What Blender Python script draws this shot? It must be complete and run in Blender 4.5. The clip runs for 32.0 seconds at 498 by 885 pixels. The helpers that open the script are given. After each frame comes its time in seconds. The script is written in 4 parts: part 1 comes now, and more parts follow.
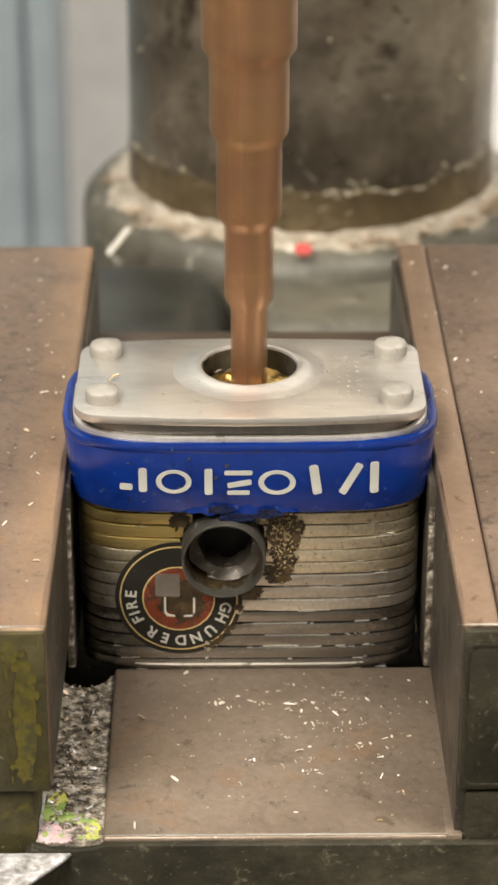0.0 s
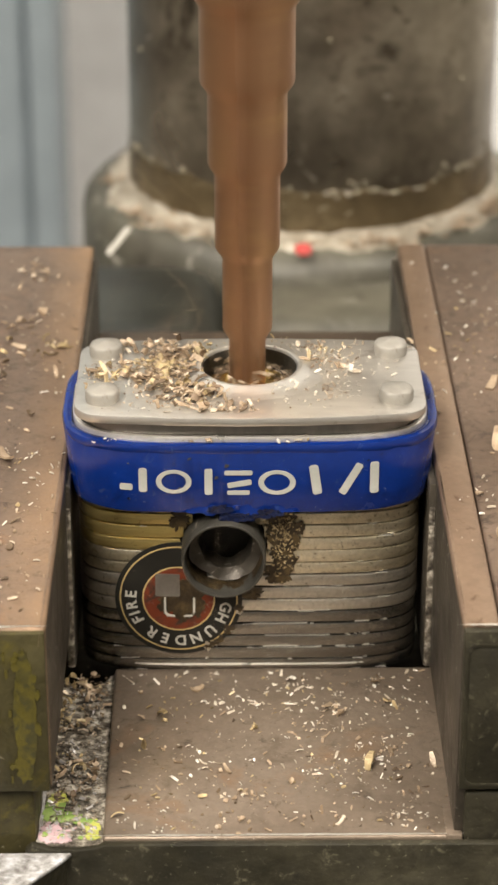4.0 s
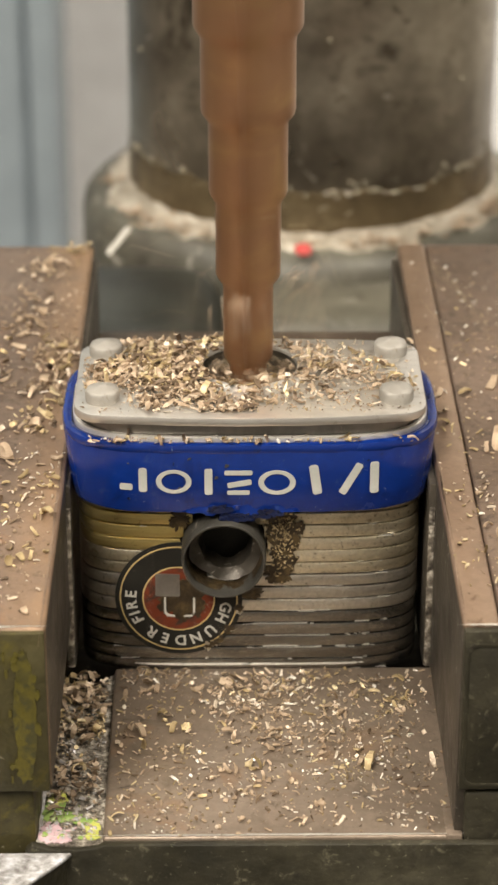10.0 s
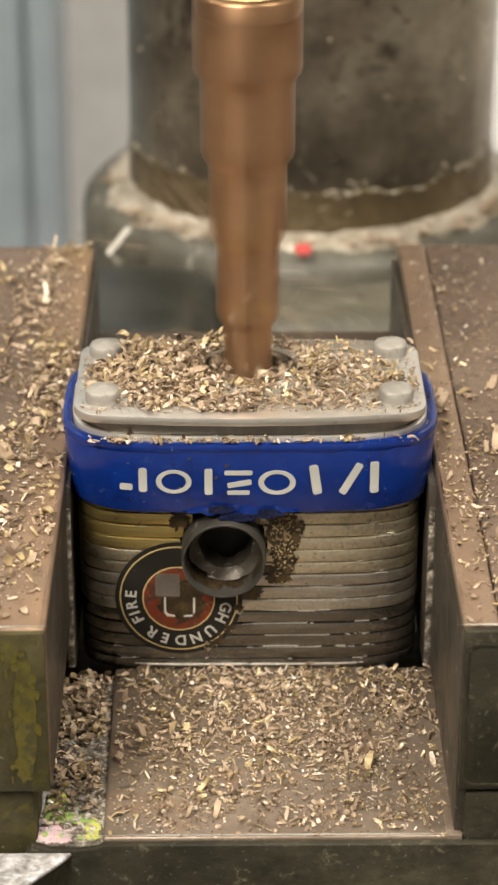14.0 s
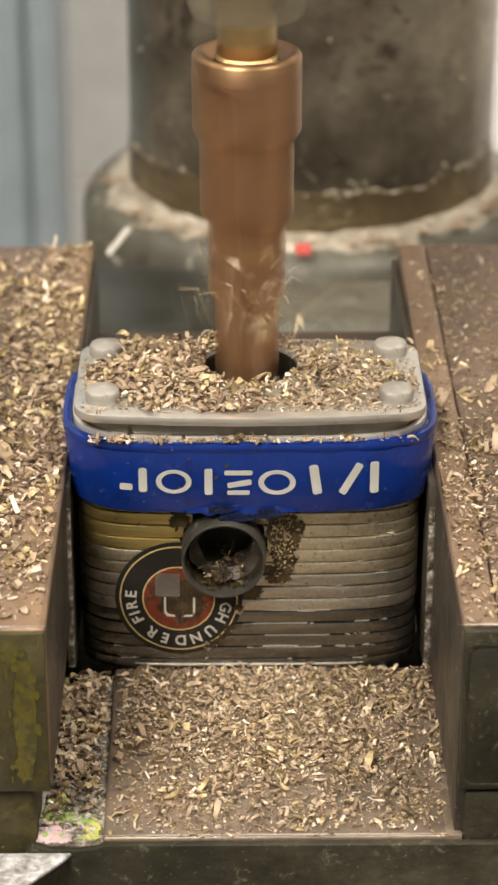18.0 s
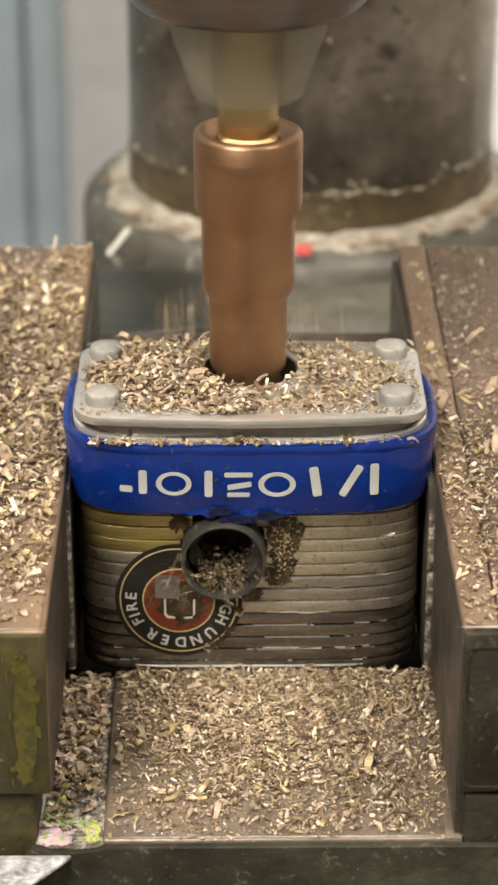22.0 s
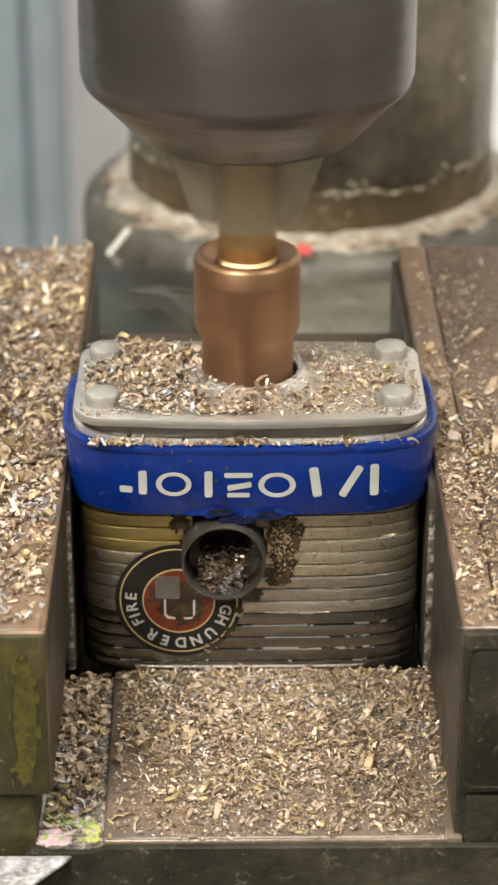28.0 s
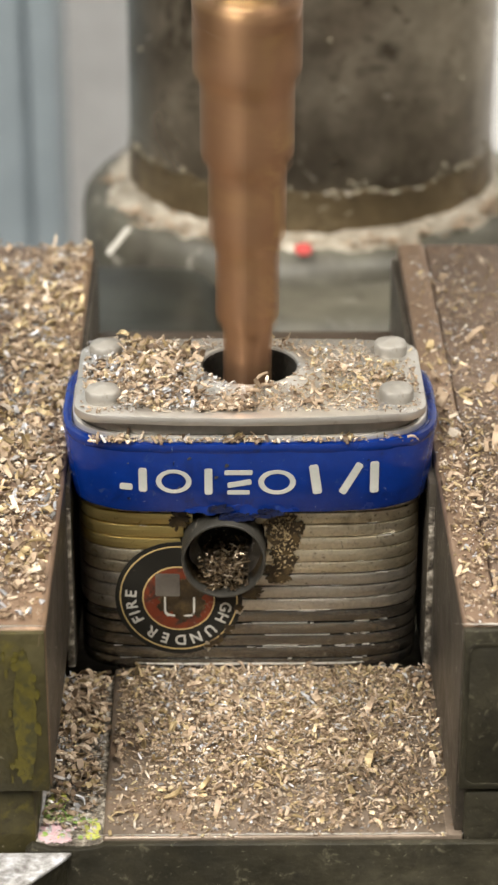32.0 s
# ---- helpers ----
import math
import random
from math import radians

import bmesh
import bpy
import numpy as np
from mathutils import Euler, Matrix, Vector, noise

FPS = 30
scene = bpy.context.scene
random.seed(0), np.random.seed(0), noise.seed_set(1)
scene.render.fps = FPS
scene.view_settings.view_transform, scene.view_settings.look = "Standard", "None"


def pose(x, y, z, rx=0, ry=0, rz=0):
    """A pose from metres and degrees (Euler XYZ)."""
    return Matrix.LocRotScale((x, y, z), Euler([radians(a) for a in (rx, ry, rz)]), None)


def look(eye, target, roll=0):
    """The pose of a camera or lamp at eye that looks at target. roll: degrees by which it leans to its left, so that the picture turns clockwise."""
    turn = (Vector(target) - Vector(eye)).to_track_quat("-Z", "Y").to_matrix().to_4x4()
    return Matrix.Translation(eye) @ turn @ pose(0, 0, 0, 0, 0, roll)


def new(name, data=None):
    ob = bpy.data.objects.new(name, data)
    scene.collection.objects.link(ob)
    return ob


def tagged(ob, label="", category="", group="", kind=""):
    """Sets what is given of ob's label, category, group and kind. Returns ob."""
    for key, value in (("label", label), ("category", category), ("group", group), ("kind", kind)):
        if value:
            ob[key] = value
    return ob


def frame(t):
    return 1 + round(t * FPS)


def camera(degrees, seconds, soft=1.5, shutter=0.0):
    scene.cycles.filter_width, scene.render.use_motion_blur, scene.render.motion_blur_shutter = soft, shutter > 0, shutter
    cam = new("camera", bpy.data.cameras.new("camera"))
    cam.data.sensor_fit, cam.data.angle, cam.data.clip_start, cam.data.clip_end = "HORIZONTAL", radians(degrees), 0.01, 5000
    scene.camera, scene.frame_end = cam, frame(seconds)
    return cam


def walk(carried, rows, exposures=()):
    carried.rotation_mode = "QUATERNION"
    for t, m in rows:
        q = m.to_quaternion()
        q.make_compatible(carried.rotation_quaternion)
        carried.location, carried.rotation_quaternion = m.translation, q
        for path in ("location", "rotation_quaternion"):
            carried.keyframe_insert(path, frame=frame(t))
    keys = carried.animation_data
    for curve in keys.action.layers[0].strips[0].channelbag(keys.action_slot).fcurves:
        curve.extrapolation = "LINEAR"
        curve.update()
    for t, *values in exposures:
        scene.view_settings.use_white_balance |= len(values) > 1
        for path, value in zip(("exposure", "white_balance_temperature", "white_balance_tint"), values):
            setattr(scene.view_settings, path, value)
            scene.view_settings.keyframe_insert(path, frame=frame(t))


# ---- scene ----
MM = 0.001
LENGTH = 32.0

# ---- camera ----
cam = camera(11.55, LENGTH, 2.6, 1.4)
cam.data.dof.use_dof = True
cam.data.dof.focus_distance = 0.258
cam.data.dof.aperture_fstop = 68

EYE = Vector((-2.73, -204.0, 119.2)) * MM
CAM_TURN = Euler((radians(90 - 26), 0, radians(-0.55))).to_matrix().to_4x4()
# how far the flexing table lets the view sag: seconds, amount
SAG = ((0, 0), (20.0, 0), (20.2, -1), (20.5, -3.2), (20.8, -1), (21.0, 0), (21.5, 3.2), (22, 4.3), (22.5, 5.5), (23, 6.4),
       (24, 7.2), (24.5, 7.6), (25, 6.6), (25.5, 4.6), (26.5, 4.2), (27.5, 4.7), (28, 5.3), (28.5, 1.2), (29, -2.2), (29.5, 2.6),
       (30, 3.4), (30.5, -4.0), (31, -1.8), (31.5, -0.4), (32, -0.6))


def cam_pose(amount):
    up = CAM_TURN @ Vector((0, 1, 0))
    lift = Matrix.Translation(EYE + up * (amount / 7 * 0.8 * MM))
    return lift @ CAM_TURN @ Matrix.Rotation(-amount / 7 * 7.4 / 4361, 4, "X")


walk(cam, [(t, cam_pose(a)) for t, a in SAG], [(0, 0.1, 6450, 10), (2, 0.07, 6450, 10), (5, -0.02, 6530, 10), (18, -0.03, 6560, 10), (22, 0.0, 6360, 10), (26, 0.03, 6180, 9), (32, 0.04, 6160, 9)])

# ---- world and lights ----
world = bpy.data.worlds.new("world")
world.use_nodes = True
world.node_tree.nodes["Background"].inputs[0].default_value = (0.75, 0.82, 0.9, 1)
world.node_tree.nodes["Background"].inputs[1].default_value = 0.15
scene.world = world


def area(name, eye, target, sx, sy, watts, colour):
    data = bpy.data.lights.new(name, "AREA")
    data.shape, data.size, data.size_y, data.energy, data.color = "RECTANGLE", sx, sy, watts, colour
    ob = new(name, data)
    ob.matrix_world = look(eye, target)
    return ob


area("ceiling_light", (-0.5, 0.2, 1.25), (0, 0.04, 0), 0.16, 1.2, 20, (1.0, 0.92, 0.81))
area("ceiling_light", (0.5, -0.25, 1.25), (0, 0.04, 0), 0.16, 1.2, 34, (1.0, 0.92, 0.81))
# unseen fill added to brighten the faces that look towards the camera
area("front_left_fill", (-0.34, -0.5, 0.72), (0, 0.05, 0), 0.3, 0.4, 14.5, (1.0, 0.92, 0.81))


# ---- materials ----
def rgb(c):
    return (*c, 1.0)


def ramp(nt, fac, stops):
    n = nt.nodes.new("ShaderNodeValToRGB")
    el = n.color_ramp.elements
    while len(el) < len(stops):
        el.new(0.5)
    for e, (p, c) in zip(el, stops):
        e.position, e.color = p, rgb(c)
    nt.links.new(fac, n.inputs[0])
    return n.outputs[0]


def tex(nt, scale, detail=4.0, rough=0.55, stretch=(1, 1, 1), distort=0.0):
    co = nt.nodes.new("ShaderNodeTexCoord")
    mp = nt.nodes.new("ShaderNodeMapping")
    mp.inputs["Scale"].default_value = [scale * v for v in stretch]
    no = nt.nodes.new("ShaderNodeTexNoise")
    no.inputs["Scale"].default_value = 1.0
    no.inputs["Detail"].default_value = detail
    no.inputs["Roughness"].default_value = rough
    no.inputs["Distortion"].default_value = distort
    nt.links.new(co.outputs["Object"], mp.inputs[0])
    nt.links.new(mp.outputs[0], no.inputs[0])
    return no.outputs[0]


def mixed(nt, fac, a, b):
    m = nt.nodes.new("ShaderNodeMix")
    m.data_type = "RGBA"
    for sock, val in ((m.inputs[0], fac), (m.inputs[6], a), (m.inputs[7], b)):
        if isinstance(val, (int, float)):
            sock.default_value = val
        elif isinstance(val, tuple):
            sock.default_value = rgb(val)
        else:
            nt.links.new(val, sock)
    return m.outputs[2]


def grey(v):
    return (v, v, v)


def surface(name, coarse, stops, rough=(0.3, 0.5), metal=0.0, fine=0.0, bump=0.1, stretch=(1, 1, 1), stain=None, coat=0.0, spec=0.5, depth=0.0002, edge=None, turned=0.0, grain_stretch=None):
    """A material whose colour wanders over stops by a coarse noise (cells per metre), with a fine noise for gloss and relief,
    and stain: (scale, from, to, colour) patches."""
    m = bpy.data.materials.new(name)
    m.use_nodes = True
    nt = m.node_tree
    b = nt.nodes["Principled BSDF"]
    fine = fine or coarse * 8
    c = ramp(nt, tex(nt, coarse, 6, 0.65, stretch), stops)
    grain = tex(nt, fine, 3, 0.6, grain_stretch or stretch)
    c = mixed(nt, ramp(nt, grain, ((0.3, grey(0.0)), (0.75, grey(0.3)))), c, tuple(0.55 * v for v in stops[0][1]))
    if stain:
        for sc, lo, hi, col in stain:
            f = ramp(nt, tex(nt, sc, 5, 0.7, distort=0.6), ((lo, grey(0.0)), (hi, grey(1.0))))
            c = mixed(nt, f, c, col)
    if edge:
        # wear that fades from an edge: where it starts and where it is full, in metres along x, and its colour
        x0, x1, col = edge
        co = nt.nodes.new("ShaderNodeTexCoord")
        sep = nt.nodes.new("ShaderNodeSeparateXYZ")
        rng = nt.nodes.new("ShaderNodeMapRange")
        rng.inputs["From Min"].default_value, rng.inputs["From Max"].default_value = x0, x1
        nt.links.new(co.outputs["Object"], sep.inputs[0])
        nt.links.new(sep.outputs[0], rng.inputs[0])
        mul = nt.nodes.new("ShaderNodeMath")
        mul.operation = "MULTIPLY"
        nt.links.new(rng.outputs[0], mul.inputs[0])
        nt.links.new(ramp(nt, tex(nt, 130, 6, 0.7, (1, 0.5, 1)), ((0.32, grey(0.15)), (0.62, grey(1.0)))), mul.inputs[1])
        c = mixed(nt, mul.outputs[0], c, col)
    nt.links.new(c, b.inputs["Base Color"])
    r = ramp(nt, tex(nt, coarse * 2.3, 5, 0.6, stretch), ((0.3, grey(rough[0])), (0.7, grey(rough[1]))))
    nt.links.new(r, b.inputs["Roughness"])
    b.inputs["Metallic"].default_value = metal
    b.inputs["Coat Weight"].default_value = coat
    b.inputs["Coat Roughness"].default_value = 0.15
    b.inputs["Specular IOR Level"].default_value = spec
    if turned:
        # lathe-turned metal: highlights run along the axis
        tan = nt.nodes.new("ShaderNodeTangent")
        tan.direction_type, tan.axis = "RADIAL", "Z"
        nt.links.new(tan.outputs[0], b.inputs["Tangent"])
        b.inputs["Anisotropic"].default_value = turned
        b.inputs["Anisotropic Rotation"].default_value = 0.25
    if bump:
        bp = nt.nodes.new("ShaderNodeBump")
        bp.inputs["Strength"].default_value = bump
        bp.inputs["Distance"].default_value = depth
        nt.links.new(grain, bp.inputs["Height"])
        nt.links.new(bp.outputs[0], b.inputs["Normal"])
    return m


def by_island(name, stops, rough=0.45, metal=0.3):
    m = bpy.data.materials.new(name)
    m.use_nodes = True
    nt = m.node_tree
    b = nt.nodes["Principled BSDF"]
    g = nt.nodes.new("ShaderNodeNewGeometry")
    c = ramp(nt, g.outputs["Random Per Island"], stops)
    c = mixed(nt, ramp(nt, tex(nt, 2500, 2), ((0.35, grey(0.0)), (0.75, grey(0.45)))), c, (0.2, 0.13, 0.07))
    nt.links.new(c, b.inputs["Base Color"])
    b.inputs["Roughness"].default_value = rough
    b.inputs["Metallic"].default_value = metal
    return m


JAW_LOOK = dict(rough=(0.36, 0.58), metal=0.55, fine=1000, bump=0.4,
                stain=((90, 0.58, 0.74, (0.29, 0.17, 0.095)), (300, 0.54, 0.68, (0.1, 0.074, 0.056)), (900, 0.56, 0.68, (0.09, 0.065, 0.047)), (1700, 0.66, 0.72, (0.5, 0.4, 0.31))))
JAW_BROWN = ((0.25, (0.14, 0.102, 0.0763)), (0.5, (0.214, 0.156, 0.117)), (0.8, (0.307, 0.228, 0.174)))
JAW_TOP = surface("ground_steel_brown", 40, JAW_BROWN, **JAW_LOOK)
JAW_WORN = surface("ground_steel_with_worn_edge", 40, JAW_BROWN, edge=(-0.0262, -0.0212, (0.37, 0.245, 0.15)), **JAW_LOOK)
JAW_EDGE = surface("polished_rusty_jaw_edge", 60, ((0.25, (0.2, 0.136, 0.092)), (0.5, (0.275, 0.19, 0.13)), (0.8, (0.36, 0.26, 0.18))), (0.38, 0.55), 0.55, 900, 0.25,
                   stain=((260, 0.6, 0.7, (0.13, 0.078, 0.045)), (900, 0.66, 0.72, (0.45, 0.34, 0.24))))
CAST = surface("dark_oily_cast_iron", 90, ((0.25, (0.01, 0.0095, 0.006)), (0.55, (0.036, 0.032, 0.02)), (0.85, (0.1, 0.09, 0.058))), (0.35, 0.65), 0.0, 600, 1.0,
               stain=((150, 0.58, 0.7, (0.016, 0.014, 0.01)), (500, 0.6, 0.72, (0.11, 0.1, 0.066)), (1500, 0.64, 0.7, (0.17, 0.155, 0.11))), spec=0.3)
YELLOW = surface("worn_yellow_paint", 120, ((0.3, (0.07, 0.058, 0.008)), (0.6, (0.12, 0.1, 0.01)), (0.85, (0.055, 0.048, 0.0105))), (0.35, 0.6), 0.0, 900, 0.5,
                 stain=((300, 0.42, 0.6, (0.045, 0.0398, 0.0112)), (700, 0.5, 0.6, (0.0375, 0.0338, 0.0135))))
OLIVE = surface("olive_stained_cast_iron", 110, ((0.25, (0.024, 0.0208, 0.0088)), (0.55, (0.06, 0.0512, 0.0208)), (0.85, (0.104, 0.0896, 0.04))), (0.35, 0.6), 0.0, 800, 0.8,
                stain=((160, 0.55, 0.7, (0.096, 0.08, 0.0112)), (500, 0.6, 0.7, (0.02, 0.0176, 0.0096)), (1500, 0.66, 0.71, (0.24, 0.216, 0.152))), spec=0.35)
LEDGE = surface("pale_wet_grit", 700, ((0.3, (0.12, 0.11, 0.1)), (0.5, (0.48, 0.47, 0.46)), (0.68, (0.82, 0.84, 0.9))), (0.25, 0.5), 0.1, 2600, 0.8,
                stain=((120, 0.6, 0.72, (0.07, 0.062, 0.05)), (300, 0.64, 0.75, (0.45, 0.55, 0.8))))
PLATE = surface("brown_ground_plate", 45, ((0.25, (0.152, 0.118, 0.0865)), (0.5, (0.235, 0.184, 0.138)), (0.8, (0.331, 0.267, 0.207))), (0.34, 0.52), 0.5, 1100, 0.4,
                stain=((60, 0.6, 0.78, (0.276, 0.166, 0.092)), (190, 0.55, 0.72, (0.156, 0.118, 0.0846)), (500, 0.58, 0.72, (0.101, 0.0754, 0.0552)), (1500, 0.65, 0.71, (0.506, 0.442, 0.368))))
ALU = surface("brushed_aluminium", 60, ((0.3, (0.56, 0.535, 0.49)), (0.7, (0.68, 0.655, 0.61))), (0.26, 0.4), 0.8, 900, 0.2, stretch=(0.3, 1, 1),
              stain=((350, 0.62, 0.74, (0.36, 0.325, 0.275)), (90, 0.62, 0.8, (0.46, 0.425, 0.37)), (1600, 0.67, 0.73, (0.22, 0.185, 0.145))))
SKIRT = surface("dull_grey_skirt", 120, ((0.3, (0.2, 0.185, 0.165)), (0.7, (0.32, 0.3, 0.27))), (0.3, 0.5), 0.8, 1200, 0.3, stretch=(1, 1, 0.4))
LINER = surface("speckled_oily_steel", 70, ((0.25, (0.03, 0.026, 0.021)), (0.55, (0.085, 0.072, 0.055)), (0.85, (0.17, 0.145, 0.115))), (0.3, 0.5), 0.4, 900, 0.7,
                stain=((250, 0.56, 0.7, (0.0375, 0.0315, 0.0225)), (1100, 0.62, 0.69, (0.488, 0.45, 0.39))))
PALE = by_island("pale_metal_crumb", ((0.0, (0.4, 0.34, 0.26)), (0.4, (0.66, 0.6, 0.5)), (1.0, (0.85, 0.82, 0.75))), 0.5, 0.15)
RIVET = surface("dull_rivet_metal", 300, ((0.3, (0.31, 0.29, 0.255)), (0.7, (0.44, 0.42, 0.38))), (0.5, 0.65), 0.5, 1200, 0.3, stain=((600, 0.6, 0.72, (0.22, 0.195, 0.16)),))
BLUE = surface("blue_plastic", 60, ((0.3, (0.002, 0.014, 0.115)), (0.7, (0.003, 0.03, 0.22))), (0.14, 0.3), 0.0, 900, 0.14, spec=0.5,
               stain=((500, 0.62, 0.74, (0.03, 0.055, 0.15)), (70, 0.54, 0.7, (0.002, 0.008, 0.06)), (220, 0.62, 0.74, (0.012, 0.014, 0.04)), (1600, 0.67, 0.73, (0.15, 0.19, 0.27))))
CREAM = surface("cream_print", 200, ((0.3, (0.36, 0.37, 0.34)), (0.7, (0.52, 0.52, 0.47))), (0.4, 0.6), 0.0, 1200, 0.05, stain=((500, 0.62, 0.75, (0.25, 0.27, 0.34)),))
LAM = surface("laminated_steel", 160, ((0.25, (0.32, 0.3, 0.26)), (0.5, (0.55, 0.52, 0.455)), (0.74, (0.78, 0.745, 0.66))), (0.28, 0.42), 0.95, 2000, 0.4, stretch=(0.25, 0.25, 1.8), grain_stretch=(1, 1, 1),
              stain=((90, 0.58, 0.74, (0.14, 0.125, 0.1)), (1500, 0.6, 0.7, (0.16, 0.145, 0.12))), depth=0.0003)
LAM_WARM = surface("warm_tinted_laminated_steel", 160, ((0.25, (0.42, 0.375, 0.27)), (0.5, (0.66, 0.6, 0.45)), (0.74, (0.84, 0.77, 0.61))), (0.3, 0.44), 0.95, 2000, 0.45, stretch=(0.25, 0.25, 1.8), grain_stretch=(1, 1, 1),
                   stain=((120, 0.58, 0.74, (0.2, 0.165, 0.1)), (1400, 0.58, 0.68, (0.2, 0.17, 0.11))), depth=0.0003)
# steel toned darker in place of the dim reflections on the lowest plates
LAM_LOW_SHADE = surface("shade_toned_laminated_steel", 160, ((0.25, (0.13, 0.124, 0.113)), (0.5, (0.26, 0.25, 0.228)), (0.74, (0.5, 0.48, 0.44))), (0.1, 0.24), 0.97, 2000, 0.4, stretch=(0.2, 0.2, 2.2), grain_stretch=(1, 1, 1),
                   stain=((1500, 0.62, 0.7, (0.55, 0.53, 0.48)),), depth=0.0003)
LAM_GOLD = surface("gold_tinted_steel", 140, ((0.25, (0.3, 0.23, 0.08)), (0.5, (0.5, 0.39, 0.14)), (0.8, (0.66, 0.54, 0.24))), (0.26, 0.42), 0.92, 1500, 0.5, stretch=(0.12, 0.12, 1.8),
                   stain=((160, 0.58, 0.72, (0.14, 0.105, 0.05)), (1500, 0.6, 0.7, (0.2, 0.15, 0.06))))
BURNT = surface("burnt_blue_plastic", 300, ((0.3, (0.004, 0.006, 0.02)), (0.7, (0.008, 0.016, 0.07))), (0.15, 0.35), 0.0, 1500, 0.6)
RUST = surface("scorched_residue", 500, ((0.25, (0.012, 0.009, 0.006)), (0.5, (0.045, 0.03, 0.014)), (0.8, (0.17, 0.115, 0.045))), (0.25, 0.55), 0.3, 2200, 0.9)
TUBE = surface("dull_drilled_sleeve", 200, ((0.25, (0.05, 0.047, 0.039)), (0.6, (0.1, 0.094, 0.08)), (0.85, (0.19, 0.175, 0.15))), (0.35, 0.55), 0.6, 1500, 0.5,
               stain=((500, 0.62, 0.7, (0.3, 0.27, 0.22)),))
DARK = surface("dark_bore", 200, ((0.3, (0.012, 0.011, 0.009)), (0.7, (0.04, 0.034, 0.026))), (0.4, 0.6), 0.4, 1200, 0.3)
BRASS = surface("cut_brass", 300, ((0.25, (0.28, 0.18, 0.05)), (0.6, (0.62, 0.44, 0.16)), (0.85, (0.8, 0.62, 0.3))), (0.22, 0.4), 1.0, 1500, 0.4)
COPPER = surface("bronze_coated_steel", 160, ((0.3, (0.44, 0.255, 0.15)), (0.7, (0.56, 0.345, 0.2))), (0.24, 0.34), 1.0, 900, 0.04, stretch=(4, 4, 0.08), turned=0.85,
                 stain=((160, 0.52, 0.7, (0.6, 0.42, 0.2)),))
GOLD = surface("gold_tinted_steel", 140, ((0.25, (0.3, 0.23, 0.08)), (0.5, (0.5, 0.39, 0.14)), (0.8, (0.66, 0.54, 0.24))), (0.26, 0.42), 0.92, 1500, 0.5, stretch=(0.12, 0.12, 1.8),
                   stain=((160, 0.58, 0.72, (0.14, 0.105, 0.05)), (1500, 0.6, 0.7, (0.2, 0.15, 0.06))))
BURNT = surface("burnt_blue_plastic", 300, ((0.3, (0.004, 0.006, 0.02)), (0.7, (0.008, 0.016, 0.07))), (0.15, 0.35), 0.0, 1500, 0.6)
RUST = surface("scorched_residue", 500, ((0.25, (0.012, 0.009, 0.006)), (0.5, (0.045, 0.03, 0.014)), (0.8, (0.17, 0.115, 0.045))), (0.25, 0.55), 0.3, 2200, 0.9)
TUBE = surface("dull_drilled_sleeve", 200, ((0.25, (0.05, 0.047, 0.039)), (0.6, (0.1, 0.094, 0.08)), (0.85, (0.19, 0.175, 0.15))), (0.35, 0.55), 0.6, 1500, 0.5,
               stain=((500, 0.62, 0.7, (0.3, 0.27, 0.22)),))
DARK = surface("dark_bore", 200, ((0.3, (0.012, 0.011, 0.009)), (0.7, (0.04, 0.034, 0.026))), (0.4, 0.6), 0.4, 1200, 0.3)
BRASS = surface("cut_brass", 300, ((0.25, (0.28, 0.18, 0.05)), (0.6, (0.62, 0.44, 0.16)), (0.85, (0.8, 0.62, 0.3))), (0.22, 0.4), 1.0, 1500, 0.4)
COPPER = surface("bronze_coated_steel", 160, ((0.3, (0.34, 0.195, 0.118)), (0.7, (0.46, 0.275, 0.155))), (0.36, 0.54), 1.0, 900, 0.06, stretch=(4, 4, 0.08), turned=0.5,
                 stain=((160, 0.52, 0.7, (0.56, 0.38, 0.17)),))
GOLD = surface("gold_shank", 150, ((0.3, (0.5, 0.35, 0.16)), (0.7, (0.62, 0.45, 0.22))), (0.25, 0.4), 1.0, 900, 0.06)
CHUCK = surface("blackened_chuck_steel", 70, ((0.3, (0.15, 0.136, 0.124)), (0.7, (0.215, 0.196, 0.18))), (0.25, 0.33), 0.92, 900, 0.04, stretch=(1, 1, 3), turned=0.5)
CHUCK_JAW = surface("chuck_jaw_steel", 90, ((0.3, (0.315, 0.285, 0.21)), (0.7, (0.405, 0.375, 0.285))), (0.35, 0.5), 0.6, 900, 0.1)
COLUMN = surface("stained_column_steel", 30, ((0.3, (0.085, 0.07, 0.052)), (0.47, (0.21, 0.178, 0.132)), (0.66, (0.44, 0.385, 0.295))), (0.26, 0.42), 0.85, 300, 0.4,
                 stain=((75, 0.57, 0.68, (0.06, 0.048, 0.033)), (240, 0.62, 0.7, (0.09, 0.07, 0.048)), (190, 0.66, 0.71, (0.5, 0.45, 0.37))), stretch=(1, 1, 1.1), turned=0.6)
COLUMN_FOOT = surface("rust_brown_column_foot", 45, ((0.28, (0.05, 0.036, 0.018)), (0.5, (0.15, 0.112, 0.06)), (0.7, (0.34, 0.27, 0.16))), (0.35, 0.55), 0.5, 350, 0.6,
                      stain=((110, 0.56, 0.66, (0.05, 0.034, 0.018)), (260, 0.63, 0.7, (0.42, 0.36, 0.26))))
